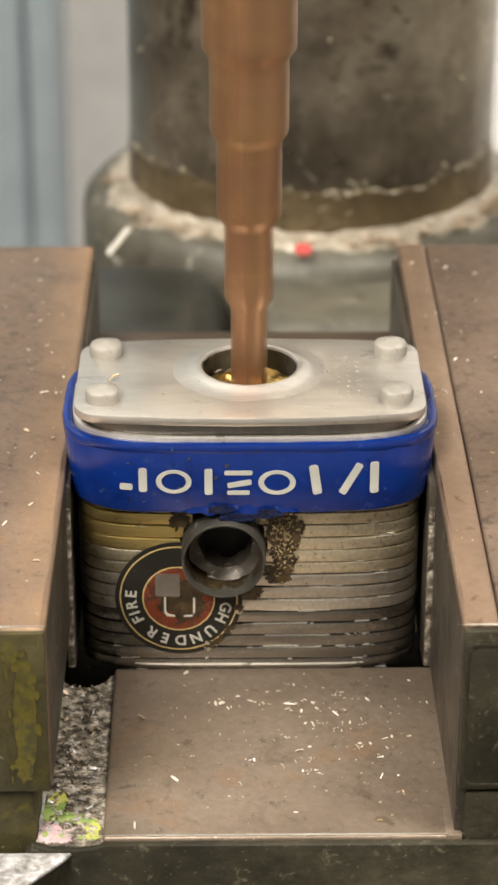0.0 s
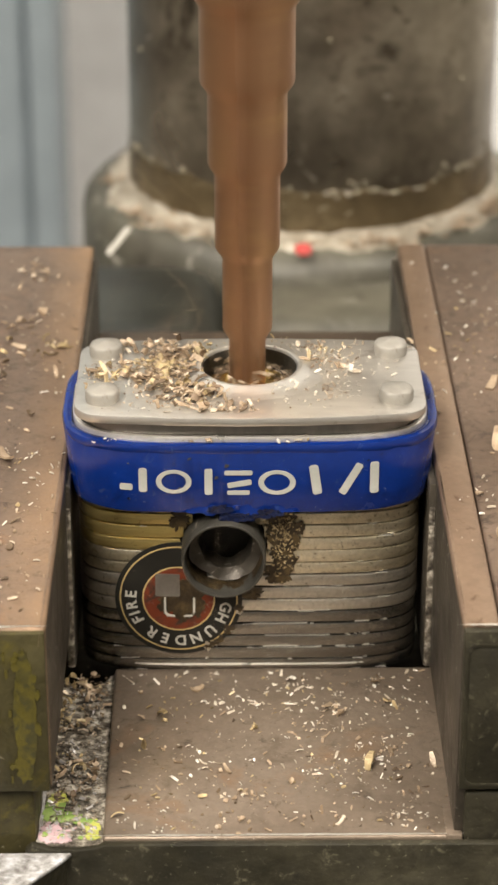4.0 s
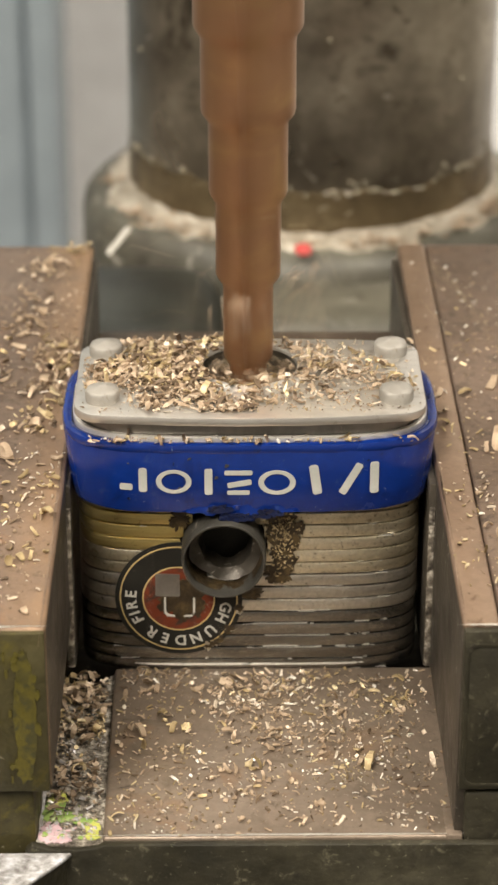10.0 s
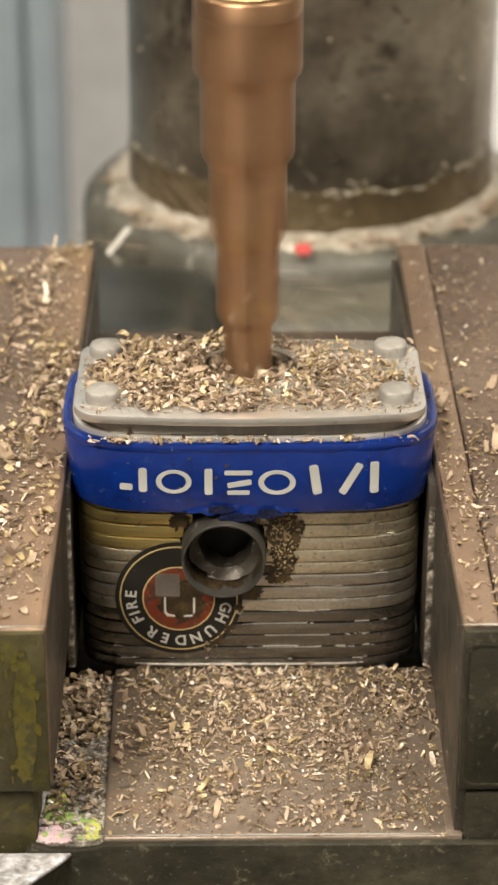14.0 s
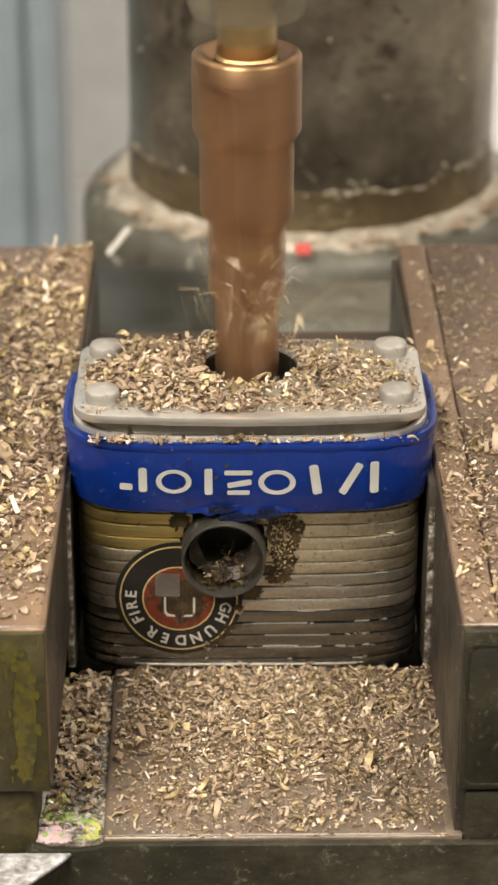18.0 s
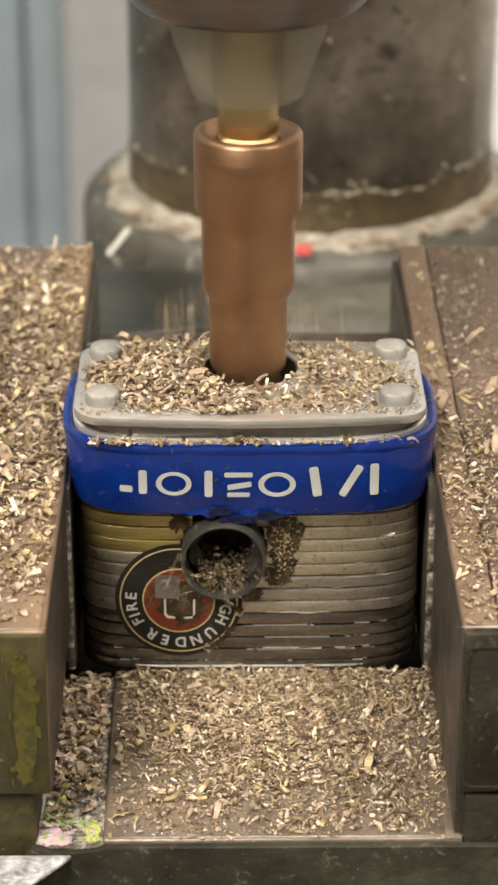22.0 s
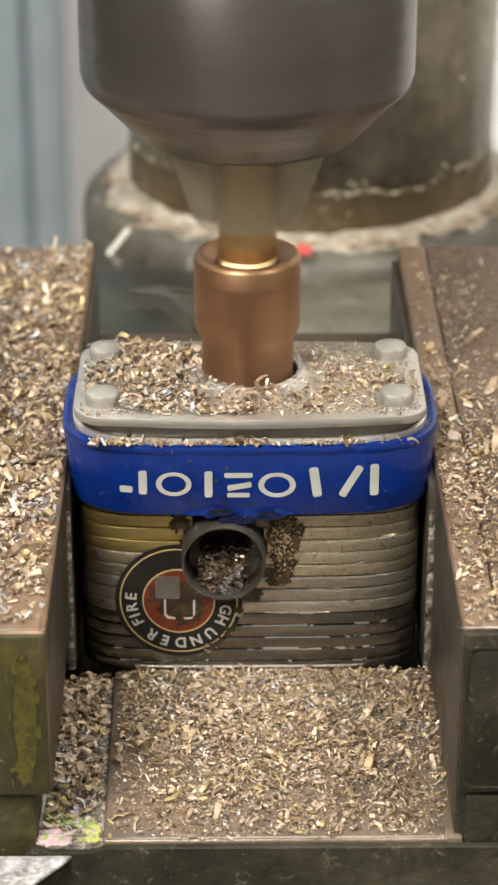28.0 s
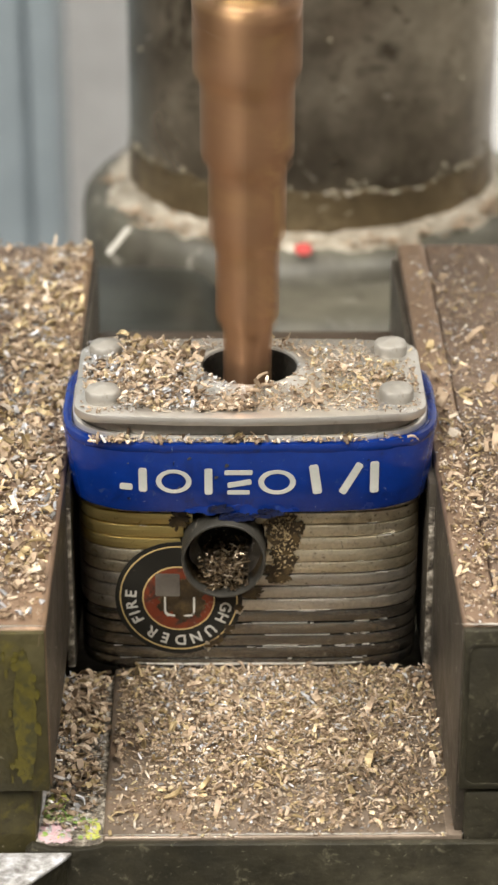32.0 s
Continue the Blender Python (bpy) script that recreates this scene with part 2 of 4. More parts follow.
HUB = surface("grey_green_painted_casting", 45, ((0.28, (0.038, 0.035, 0.024)), (0.5, (0.08, 0.075, 0.055)), (0.74, (0.16, 0.15, 0.113))), (0.35, 0.6), 0.0, 300, 0.6,
              stain=((35, 0.5, 0.66, (0.055, 0.048, 0.037)), (160, 0.62, 0.71, (0.27, 0.255, 0.215)), (300, 0.62, 0.7, (0.05, 0.044, 0.03))))
DUST = surface("swarf_dust", 350, ((0.25, (0.14, 0.12, 0.09)), (0.5, (0.34, 0.3, 0.235)), (0.8, (0.62, 0.58, 0.5))), (0.4, 0.6), 0.2, 1200, 0.8)
SLUDGE = surface("speckled_sludge", 900, ((0.36, (0.035, 0.029, 0.023)), (0.5, (0.19, 0.165, 0.13)), (0.62, (0.62, 0.57, 0.48)), (0.74, (0.85, 0.82, 0.75))), (0.2, 0.45), 0.1, 2600, 0.9,
                 stain=((200, 0.56, 0.72, (0.06, 0.05, 0.04)), (420, 0.64, 0.72, (0.7, 0.68, 0.62))))
PAINT_GREEN = surface("green_paint_smear", 300, ((0.3, (0.13, 0.24, 0.04)), (0.55, (0.33, 0.46, 0.12)), (0.75, (0.62, 0.7, 0.4))), (0.4, 0.6), 0.0, 1500, 0.5,
                      stain=((700, 0.52, 0.62, (0.16, 0.15, 0.09)), (500, 0.62, 0.7, (0.75, 0.74, 0.66))))
PAINT_PINK = surface("pink_paint_smear", 300, ((0.3, (0.42, 0.27, 0.29)), (0.7, (0.72, 0.54, 0.56))), (0.4, 0.6), 0.0, 1500, 0.5,
                     stain=((700, 0.58, 0.66, (0.22, 0.17, 0.14)), (500, 0.62, 0.7, (0.8, 0.76, 0.74))))
PAINT_LIME = surface("yellow_green_smear", 300, ((0.3, (0.4, 0.42, 0.06)), (0.7, (0.66, 0.66, 0.2))), (0.4, 0.6), 0.0, 1500, 0.5,
                     stain=((700, 0.55, 0.64, (0.2, 0.18, 0.1)),))
WHITE = surface("white_panel", 3, ((0.3, (0.84, 0.84, 0.84)), (0.7, (0.9, 0.9, 0.9))), (0.5, 0.7), 0.0, 60, 0.05)
BLUEGREY = surface("blue_grey_panel", 3, ((0.3, (0.205, 0.245, 0.274)), (0.7, (0.268, 0.314, 0.342))), (0.5, 0.7), 0.0, 60, 0.05)
WALL = surface("workshop_wall", 3, ((0.3, (0.24, 0.232, 0.22)), (0.7, (0.32, 0.31, 0.295))), (0.7, 0.9), 0.0, 60, 0.1)
WALL_DARK = surface("reflection_dimming_wall", 3, ((0.3, (0.13, 0.125, 0.117)), (0.7, (0.18, 0.173, 0.163))), (0.7, 0.9), 0.0, 60, 0.1)
FLOOR = surface("pale_bench_top", 4, ((0.3, (0.34, 0.325, 0.3)), (0.7, (0.44, 0.425, 0.4))), (0.6, 0.85), 0.0, 80, 0.2)
BRIGHT_EDGE = surface("bright_edge_metal", 200, ((0.3, (0.72, 0.69, 0.62)), (0.7, (0.86, 0.83, 0.77))), (0.25, 0.4), 0.7, 1500, 0.2)
BLACK = surface("black_print", 150, ((0.3, (0.008, 0.0075, 0.006)), (0.7, (0.022, 0.02, 0.016))), (0.45, 0.6), 0.0, 1200, 0.1, spec=0.25, stain=((500, 0.66, 0.74, (0.12, 0.1, 0.07)),))
ORANGE = surface("orange_print", 300, ((0.3, (0.1, 0.02, 0.009)), (0.7, (0.2, 0.045, 0.018))), (0.4, 0.55), 0.0, 1200, 0.1, spec=0.25, stain=((300, 0.5, 0.64, (0.035, 0.024, 0.018)), (800, 0.62, 0.7, (0.2, 0.15, 0.11))))
OCHRE = surface("ochre_line", 200, ((0.3, (0.42, 0.3, 0.12)), (0.7, (0.6, 0.45, 0.2))), (0.35, 0.5), 0.0, 1200, 0.1)
LINEN = surface("white_print", 200, ((0.3, (0.42, 0.4, 0.35)), (0.7, (0.6, 0.58, 0.52))), (0.35, 0.5), 0.0, 1200, 0.1)
RED = surface("red_spot", 200, ((0.3, (0.42, 0.05, 0.045)), (0.7, (0.6, 0.11, 0.1))), (0.2, 0.35), 0.0, 1200, 0.05)
CHIP_BRASS = by_island("brass_chip", ((0.0, (0.07, 0.047, 0.03)), (0.25, (0.22, 0.157, 0.1)), (0.5, (0.36, 0.268, 0.18)), (0.82, (0.53, 0.415, 0.295)), (1.0, (0.85, 0.74, 0.6))), 0.5, 0.28)
CHIP_MIX = by_island("mixed_metal_chip", ((0.0, (0.11, 0.094, 0.08)), (0.2, (0.32, 0.26, 0.185)), (0.42, (0.5, 0.41, 0.3)), (0.62, (0.54, 0.48, 0.405)), (0.8, (0.5, 0.49, 0.49)), (0.93, (0.6, 0.6, 0.62)), (1.0, (0.85, 0.84, 0.83))), 0.45, 0.32)
CHIP_GOLD = by_island("yellow_brass_chip", ((0.0, (0.128, 0.0931, 0.0458)), (0.25, (0.304, 0.228, 0.11)), (0.65, (0.5, 0.39, 0.21)), (1.0, (0.72, 0.61, 0.39))), 0.48, 0.32)
CHIP_SILVER = by_island("silvery_chip", ((0.0, (0.15, 0.15, 0.15)), (0.3, (0.32, 0.33, 0.345)), (0.75, (0.5, 0.52, 0.56)), (1.0, (0.74, 0.76, 0.8))), 0.42, 0.4)
# darker brown chip colour, used inside the sleeve and the bore
CHIP_DARK = by_island("dark_brown_chip", ((0.0, (0.03, 0.0216, 0.0132)), (0.4, (0.096, 0.069, 0.039)), (0.8, (0.204, 0.156, 0.096)), (1.0, (0.36, 0.312, 0.24))), 0.3, 0.5)


# ---- mesh helpers (all in millimetres) ----
def mesh_of(name, bm, material, smooth=None):
    bm.transform(Matrix.Scale(MM, 4))
    bmesh.ops.recalc_face_normals(bm, faces=bm.faces)
    me = bpy.data.meshes.new(name)
    if smooth is not None:
        for f in bm.faces:
            f.smooth = True
        for e in bm.edges:
            if len(e.link_faces) == 2 and e.calc_face_angle(0) > radians(smooth):
                e.smooth = False
    bm.to_mesh(me)
    bm.free()
    me.materials.append(material)
    return me


def part(name, bm, material, parent=None, label="", at=None, smooth=35):
    ob = new(name, mesh_of(name, bm, material, smooth))
    if parent:
        ob.parent = parent
    if at:
        ob.matrix_basis = at
    return tagged(ob, label)


def mm(x, y, z, rx=0, ry=0, rz=0):
    return pose(x * MM, y * MM, z * MM, rx, ry, rz)


def thing(name, label, category, group="", kind="", at=None):
    ob = new(name)
    ob.empty_display_size = 0.005
    if at:
        ob.matrix_basis = at
    return tagged(ob, label, category, group, kind)


def box(x0, x1, y0, y1, z0, z1, bevel=0.0, seg=2):
    bm = bmesh.new()
    bmesh.ops.create_cube(bm, size=1)
    bm.transform(Matrix.Translation(((x0 + x1) / 2, (y0 + y1) / 2, (z0 + z1) / 2)) @ Matrix.Diagonal((x1 - x0, y1 - y0, z1 - z0, 1)))
    if bevel:
        bmesh.ops.bevel(bm, geom=bm.edges[:], offset=bevel, segments=seg, affect="EDGES", profile=0.5)
    return bm


def lathe(profile, n=64, closed=False):
    """Turns (radius, height) pairs round z."""
    bm = bmesh.new()
    rings = []
    for r, z in profile:
        if r < 1e-6:
            rings.append([bm.verts.new((0, 0, z))])
        else:
            rings.append([bm.verts.new((r * math.cos(2 * math.pi * i / n), r * math.sin(2 * math.pi * i / n), z)) for i in range(n)])
    pairs = list(zip(rings, rings[1:]))
    if closed:
        pairs.append((rings[-1], rings[0]))
    for a, b in pairs:
        for i in range(n):
            j = (i + 1) % n
            if len(a) == 1 and len(b) > 1:
                bm.faces.new((a[0], b[i], b[j]))
            elif len(b) == 1 and len(a) > 1:
                bm.faces.new((a[i], a[j], b[0]))
            elif len(a) > 1:
                bm.faces.new((a[i], a[j], b[j], b[i]))
    return bm


def prism(outer, z0, z1, holes=(), bevel=0.0):
    """A flat plate with the given outline (and holes), from z0 to z1."""
    bm = bmesh.new()
    edges = []
    for loop in (outer, *holes):
        vs = [bm.verts.new((x, y, z0)) for x, y in loop]
        edges += [bm.edges.new((vs[i], vs[(i + 1) % len(vs)])) for i in range(len(vs))]
    bmesh.ops.triangle_fill(bm, use_beauty=True, use_dissolve=False, edges=edges)
    res = bmesh.ops.extrude_face_region(bm, geom=bm.faces[:])
    bmesh.ops.translate(bm, vec=(0, 0, z1 - z0), verts=[v for v in res["geom"] if isinstance(v, bmesh.types.BMVert)])
    bmesh.ops.recalc_face_normals(bm, faces=bm.faces)
    if bevel:
        rim = [e for e in bm.edges if len(e.link_faces) == 2 and e.calc_face_angle(0) > radians(50) and abs(e.verts[0].co.z - e.verts[1].co.z) < 1e-6]
        bmesh.ops.bevel(bm, geom=rim, offset=bevel, segments=2, affect="EDGES", profile=0.5)
    return bm


def round_rect(cx, cy, hx, hy, r, bow=0.0, n=8, side=14):
    """A rounded rectangle, its long sides bowed outwards by bow."""
    pts = []
    for qx, qy, a0 in ((1, -1, -90), (1, 1, 0), (-1, 1, 90), (-1, -1, 180)):
        for i in range(n + 1):
            a = radians(a0 + 90 * i / n)
            pts.append((qx * (hx - r) + r * math.cos(a), qy * (hy - r) + r * math.sin(a)))
        if qx == 1 and qy == 1 or qx == -1 and qy == -1:
            x0, x1 = (hx - r, -(hx - r)) if qy == 1 else (-(hx - r), hx - r)
            for i in range(1, side):
                pts.append((x0 + (x1 - x0) * i / side, qy * hy))
    return [(cx + x, cy + y + math.copysign(bow, y) * max(0.0, 1 - (x / hx) ** 2) * min(1.0, abs(y) / (hy - 0.01)) ** 4) for x, y in pts]


def circle(cx, cy, r, n=40):
    return [(cx + r * math.cos(2 * math.pi * i / n), cy + r * math.sin(2 * math.pi * i / n)) for i in range(n)]


def merge(*bms):
    out = bmesh.new()
    for b in bms:
        me = bpy.data.meshes.new("tmp")
        b.to_mesh(me)
        b.free()
        out.from_mesh(me)
        bpy.data.meshes.remove(me)
    return out


def roughen(bm, amount, scale):
    for v in bm.verts:
        v.co += Vector(noise.noise_vector(v.co * scale)) * amount
    return bm


# ---- setting ----
def setting():
    def wall(name, label, b, mat):
        return tagged(new(name, mesh_of(name, b, mat)), label, "wall", kind="structure")
    tagged(new("floor", mesh_of("floor", box(-900, 900, -1000, 700, -350, -300), FLOOR)), "plain pale surface under the machine", "floor", kind="structure")
    tagged(new("ceiling", mesh_of("ceiling", box(-900, 900, -1000, 700, 1300, 1340), WALL)), "plain pale workshop ceiling", "ceiling", kind="structure")
    wall("partition", "blue-grey cabinet panel standing behind the machine", merge(box(-500, -62, 500, 540, -300, 600, 2), box(-61.5, -52.4, 496, 540, -300, 600, 2)), BLUEGREY)
    wall("wall_north", "pale white workshop wall behind the machine", box(-900, 900, 660, 700, -300, 1300), WHITE)
    wall("wall_south", "plain unseen wall closing the room", box(-900, 900, -1000, -960, -300, 1300), WALL)
    wall("wall_east", "plain unseen wall closing the room", box(860, 900, -960, 660, -300, 1300), WALL)
    # out of view, toned dark to dim what the metal reflects on the left
    wall("wall_west", "plain unseen wall closing the room", box(-900, -860, -960, 660, -300, 1300), WALL_DARK)


HX, HY = -0.3, 42.3       # the drilling axis
PLATE_Z = 8.0
JL, JR = -20.3, 19.8      # inner faces of the jaws
BED_Z = -24.2


RAIL = surface("brown_oily_rail", 60, ((0.25, (0.05, 0.035, 0.024)), (0.6, (0.115, 0.085, 0.06)), (0.85, (0.2, 0.15, 0.11))), (0.35, 0.55), 0.4, 900, 0.5)
# tone of the unlit hollow beside the bracket web
HOLLOW_DARK = surface("black_green_hollow_tone", 50, ((0.25, (0.01, 0.011, 0.009)), (0.6, (0.03, 0.032, 0.026)), (0.85, (0.075, 0.075, 0.062))), (0.3, 0.5), 0.0, 500, 0.6)


def machine():
    col = thing("drill_press_column", "stained grey steel drill press column standing in its collar", "column")
    prof = [(0, -299), (58, -299), (60, -297), (60, -288), (40, -282), (36, -270), (29.9, -262), (29.9, 600), (0, 600)]
    part("tube", lathe(prof, 96), COLUMN, col, at=mm(11.2, 185, 0))
    hub = thing("table_bracket", "grey-green painted cast bracket clamped round the column", "machine part")
    ring = [(30.3, -70), (37.6, -70), (38.2, -40), (38.2, -26.5), (37.4, -23.6), (35.8, -21.9), (33, -21.0), (30.3, -20.8)]
    part("collar", roughen(lathe(ring, 96, True), 0.4, 0.12), HUB, hub, at=mm(11.2, 185, 0))
    part("web", roughen(box(1, 46, 130, 165, -70, -25.2, 6, 6), 0.7, 0.12), HUB, hub)
    # dark-coloured block stands in for the shadowed hollow left of the web
    part("hollow_block", roughen(box(-30, -3, 120, 156, -60, -22.8, 8, 5), 0.8, 0.08), HOLLOW_DARK, hub, "dark block standing for the shadowed hollow under the collar")
    # red disc stands in for a spot of red light on the bracket
    part("red_light_spot", lathe([(0, 0), (1.1, 0), (1.1, 0.3), (0.8, 0.6), (0, 0.7)], 20), RED, hub, "small red disc standing for a spot of red light", at=mm(9.0, 148.5, -19.9, 40) @ Matrix.Diagonal((1.25, 1, 1, 1)))
    rnd = random.Random(77)
    for k in range(46):
        a, z = radians(rnd.uniform(195, 345)), rnd.choice((rnd.uniform(-19, 30), rnd.gauss(-12.5, 0.8), rnd.gauss(-12.5, 0.8)))
        sp = bmesh.new()
        bmesh.ops.create_icosphere(sp, subdivisions=1, radius=rnd.uniform(0.15, 0.5))
        part("droplet", roughen(sp, 0.1, 2.0), CHUCK_JAW, col, "bright metal speck stuck to the column", at=mm(11.2 + 30.1 * math.cos(a), 185 + 30.1 * math.sin(a), z))
    foot = lathe([(29.8, -24), (30.05, -24), (30.1, -14.6), (30.0, -13.4), (29.8, -12.6)], 240)
    for q in foot.verts:
        if q.co.z > -20:
            q.co.z += 1.3 * noise.noise((q.co.x * 0.16, q.co.y * 0.16, 2)) + 0.4 * noise.noise((q.co.x * 0.7, q.co.y * 0.7, 5))
    part("foot_band", foot, COLUMN_FOOT, col, "rust-brown stained foot of the column", at=mm(11.2, 185, 0))
    # broken crust along the top of the stained foot
    for k in range(46):
        deg = rnd.choice((rnd.uniform(272, 292), rnd.uniform(270, 300), rnd.uniform(300, 335), rnd.uniform(205, 262)))
        a = radians(deg)
        z = -13.2 + 1.3 * noise.noise((30 * math.cos(a) * 0.16, 30 * math.sin(a) * 0.16, 2))
        crumb = bmesh.new()
        bmesh.ops.create_icosphere(crumb, subdivisions=2, radius=1)
        crumb.transform(Matrix.Diagonal((rnd.uniform(0.4, 1.3), 0.25, rnd.uniform(0.14, 0.34), 1)))
        part("crust", roughen(crumb, 0.16, 1.4), rnd.choice((COLUMN_FOOT, COLUMN_FOOT, DUST, CHUCK_JAW)), col, "pale broken crust", at=mm(11.2 + 30.0 * math.cos(a), 185 + 30.0 * math.sin(a), z + rnd.gauss(0, 0.2), 0, 0, deg + 90))
    table = thing("drill_press_table", "grey cast iron drill press table under the vise", "machine table")
    part("tabletop", box(-170, 170, -130, 140, -75, -52, 3), CAST, table)


def splat(rx, ry, h, seed, wob=0.35, n=110):
    """A thin patch with a ragged outline."""
    pts = []
    for i in range(n):
        a = 2 * math.pi * i / n
        c, d = math.cos(a), math.sin(a)
        k = 1 + wob * (noise.noise((1.7 * c + seed * 7.3, 1.7 * d, seed)) + 0.6 * noise.noise((5 * c, 5 * d + seed * 3.1, seed)) + 0.5 * noise.noise((13 * c + seed, 13 * d, seed * 1.7)))
        pts.append((rx * k * c, ry * k * d))
    return prism(pts, 0, h)


def vise():
    v = thing("drill_press_vise", "oily steel vise with worn brown ground jaws gripping a padlock", "vise")
    part("fixed_jaw", box(23.5, 75, 0, 100, -18.6, 0, 0.4, 3), JAW_TOP, v)
    part("jaw_insert", roughen(box(JR, 23.38, 0.3, 100.2, -18.6, 0.05, 0.5, 3), 0.08, 0.3), JAW_EDGE, v, "worn brown jaw insert with a scribed seam")
    part("moving_jaw", roughen(box(-75, JL, 0, 100, -18.6, 0, 0.5, 3), 0.05, 0.2), JAW_WORN, v, "brown ground moving jaw with a worn inner edge")
    part("jaw_front", box(-75, JL - 0.06, -0.5, 1, -18.4, -0.3, 0.25), OLIVE, v, "dark oily cast jaw end with worn yellow paint")
    part("yellow_patch", splat(1.05, 7.2, 0.2, 1, 0.2), YELLOW, v, "worn yellow paint stripe", at=mm(-22.5, -0.42, -9.6, 90))
    rnd = random.Random(52)
    for k in range(30):
        z = rnd.uniform(-17.2, -2.5)
        part("yellow_fleck", splat(rnd.uniform(0.1, 0.4), rnd.uniform(0.15, 0.7), 0.2, 200 + k, 0.5, 22), YELLOW, v, at=mm(-22.6 + rnd.gauss(0, 0.75) - (0.6 if z < -12 else 0), -0.43 - 0.0004 * k, z, 90))
    part("jaw_front", box(JR + 0.1, 75, -0.5, 1, -18.4, -0.3, 0.25), CAST, v, "dark oily cast jaw end with a raised rim")
    part("raised_rim", prism(round_rect(23.5, -9.8, 3.4, 8.2, 1.2), 0, 0.14, (round_rect(23.5, -9.8, 3.0, 7.8, 1.0),), 0.04), CAST, v, at=mm(0, -0.45, 0, 90))
    for k, (x, y, rx, ry) in enumerate(((-29, 0.3, 5.6, 0.16), (-31, 0.35, 5, 0.12), (26.5, 0.3, 6, 0.16), (31, 0.35, 4.5, 0.14), (-20.75, 20, 0.14, 17), (-20.7, 60, 0.12, 26), (20.15, 18, 0.15, 15), (20.1, 58, 0.12, 30))):
        part("edge_wear", splat(rx, ry, 0.015, 110 + k, 0.8), BRIGHT_EDGE if k in (0, 2) else JAW_EDGE, v, "bright worn edge", at=mm(x, y, 0.05))
    part("edge_wear", splat(16.5, 0.13, 0.015, 121, 0.8), BRIGHT_EDGE, v, "bright worn edge", at=mm(2.2, 0.05, -23.96))
    part("jaw_liner", box(JL - 3, JL + 0.05, 0.4, 99, -18.7, -0.55, 0.2), LINER, v, "speckled oily inner jaw face")
    part("jaw_liner", box(JR - 0.05, JR + 3, 0.4, 99, -23.9, -0.55, 0.2), LINER, v, "speckled oily inner jaw face")
    for x0, x1 in ((JL - 0.4, -19.75), (18.95, JR + 0.4)):
        part("jaw_pad", roughen(box(x0, x1, 32.4, 98, -24, -1.2, 0.15), 0.1, 0.6), LINER, v, "oily jaw pad with a gritty front edge")
        ex = x1 - 0.85 if x0 < 0 else x0 + 0.05
        part("pad_edge", roughen(box(ex, ex + 0.8, 32.1, 32.6, -23.9, -4, 0.2), 0.2, 0.5), SLUDGE, v, "gritty bright front edge of the jaw pad")
    part("rear_bar", roughen(box(JL + 0.1, JR - 0.1, 89, 97, -29, -10.9, 0.8, 3), 0.15, 0.2), RAIL, v, "brown oily bar behind the lock")
    part("bed", box(-75, 75, 0.6, 110, -50, -30, 1), CAST, v)
    part("side_rail", box(-75, -22.0, 0.4, 100, -30, -18.9, 0.5), OLIVE, v)
    part("side_rail", box(20.6, 75, -0.2, 100, -30, -18.9, 0.5), CAST, v)
    part("front_lip", roughen(prism([(-23.0, -50), (75, -50), (75, -24.25), (-15.2, -24.25), (-15.9, -24.6), (-17.5, -24.85), (-20.6, -24.8), (-21.6, -24.4), (-22.4, -24.2), (-23.0, -24.8)], 0.35, 1.35, (), 0.25), 0.15, 0.5), CAST, v, "dark oily cast front of the vise", at=mm(0, 0, 0, 90))
    hole = [(-18.75 + 3.0 * math.cos(radians(d)), 33.0 + 3.6 * math.sin(radians(d))) for d in range(340, 199, -10)]
    part("slot_floor", prism([(-22.1, 0.2), (-21.4, -0.6), (-16, -0.6), (-15.2, 0.2), (-15.2, 32.4)] + hole + [(-22.1, 32.4)], -28, -24.7, (), 0.2), SLUDGE, v, "speckled oily slot floor")
    part("edge_wear", splat(0.22, 13, 0.03, 140, 0.7), LEDGE, v, "pale gritty edge of the slot", at=mm(-21.75, 14, -24.7))
    rim = [(-75, -16), (-30, -16), (-22.3, -6.6), (-19.3, -2.6), (-18.5, -1.3), (-75, -1.3)]
    part("side_ledge", roughen(prism(rim, -25.5, -24.95, (), 0.2), 0.2, 0.6), LEDGE, v, "ledge covered in wet chips")
    part("ledge_body", prism([(x - 0.4, y + 0.1) for x, y in rim], -40, -25.5), CAST, v)
    part("guide_plate", roughen(box(-15.4, 20.3, -0.3, 32.2, -30, -24.0, 0.35, 3), 0.12, 0.25), PLATE, v, "brown ground steel plate between the jaws")
    part("rest_block", box(18.9, 20.6, -0.4, 5.2, -30, -23.85, 0.25), PLATE, v)
    rnd = random.Random(9)
    for k, (x, y, rx, ry, mat, name) in enumerate(((-20.7, 5.6, 0.9, 2.0, PAINT_GREEN, "green_smear"), (-20.2, 7.6, 0.8, 1.1, PAINT_LIME, "yellow_smear"), (-19.2, 4.4, 1.2, 0.8, PAINT_GREEN, "green_smear"),
                                                   (-20.7, 1.5, 1.0, 1.6, PAINT_PINK, "pink_smear"), (-19.6, 0.6, 0.9, 0.7, PAINT_PINK, "pink_smear"),
                                                   (-16.6, 2.4, 0.75, 1.0, PAINT_LIME, "yellow_smear"), (-17.3, 3.4, 1.0, 0.5, PAINT_GREEN, "green_smear"), (-16.5, 0.9, 0.6, 0.6, PAINT_LIME, "yellow_smear"))):
        part(name, roughen(splat(rx * 1.1, ry * 1.1, 0.1, 60 + k, 0.38, 60), 0.06, 1.5), mat, v, at=mm(x, y, -24.71 + 0.003 * k))
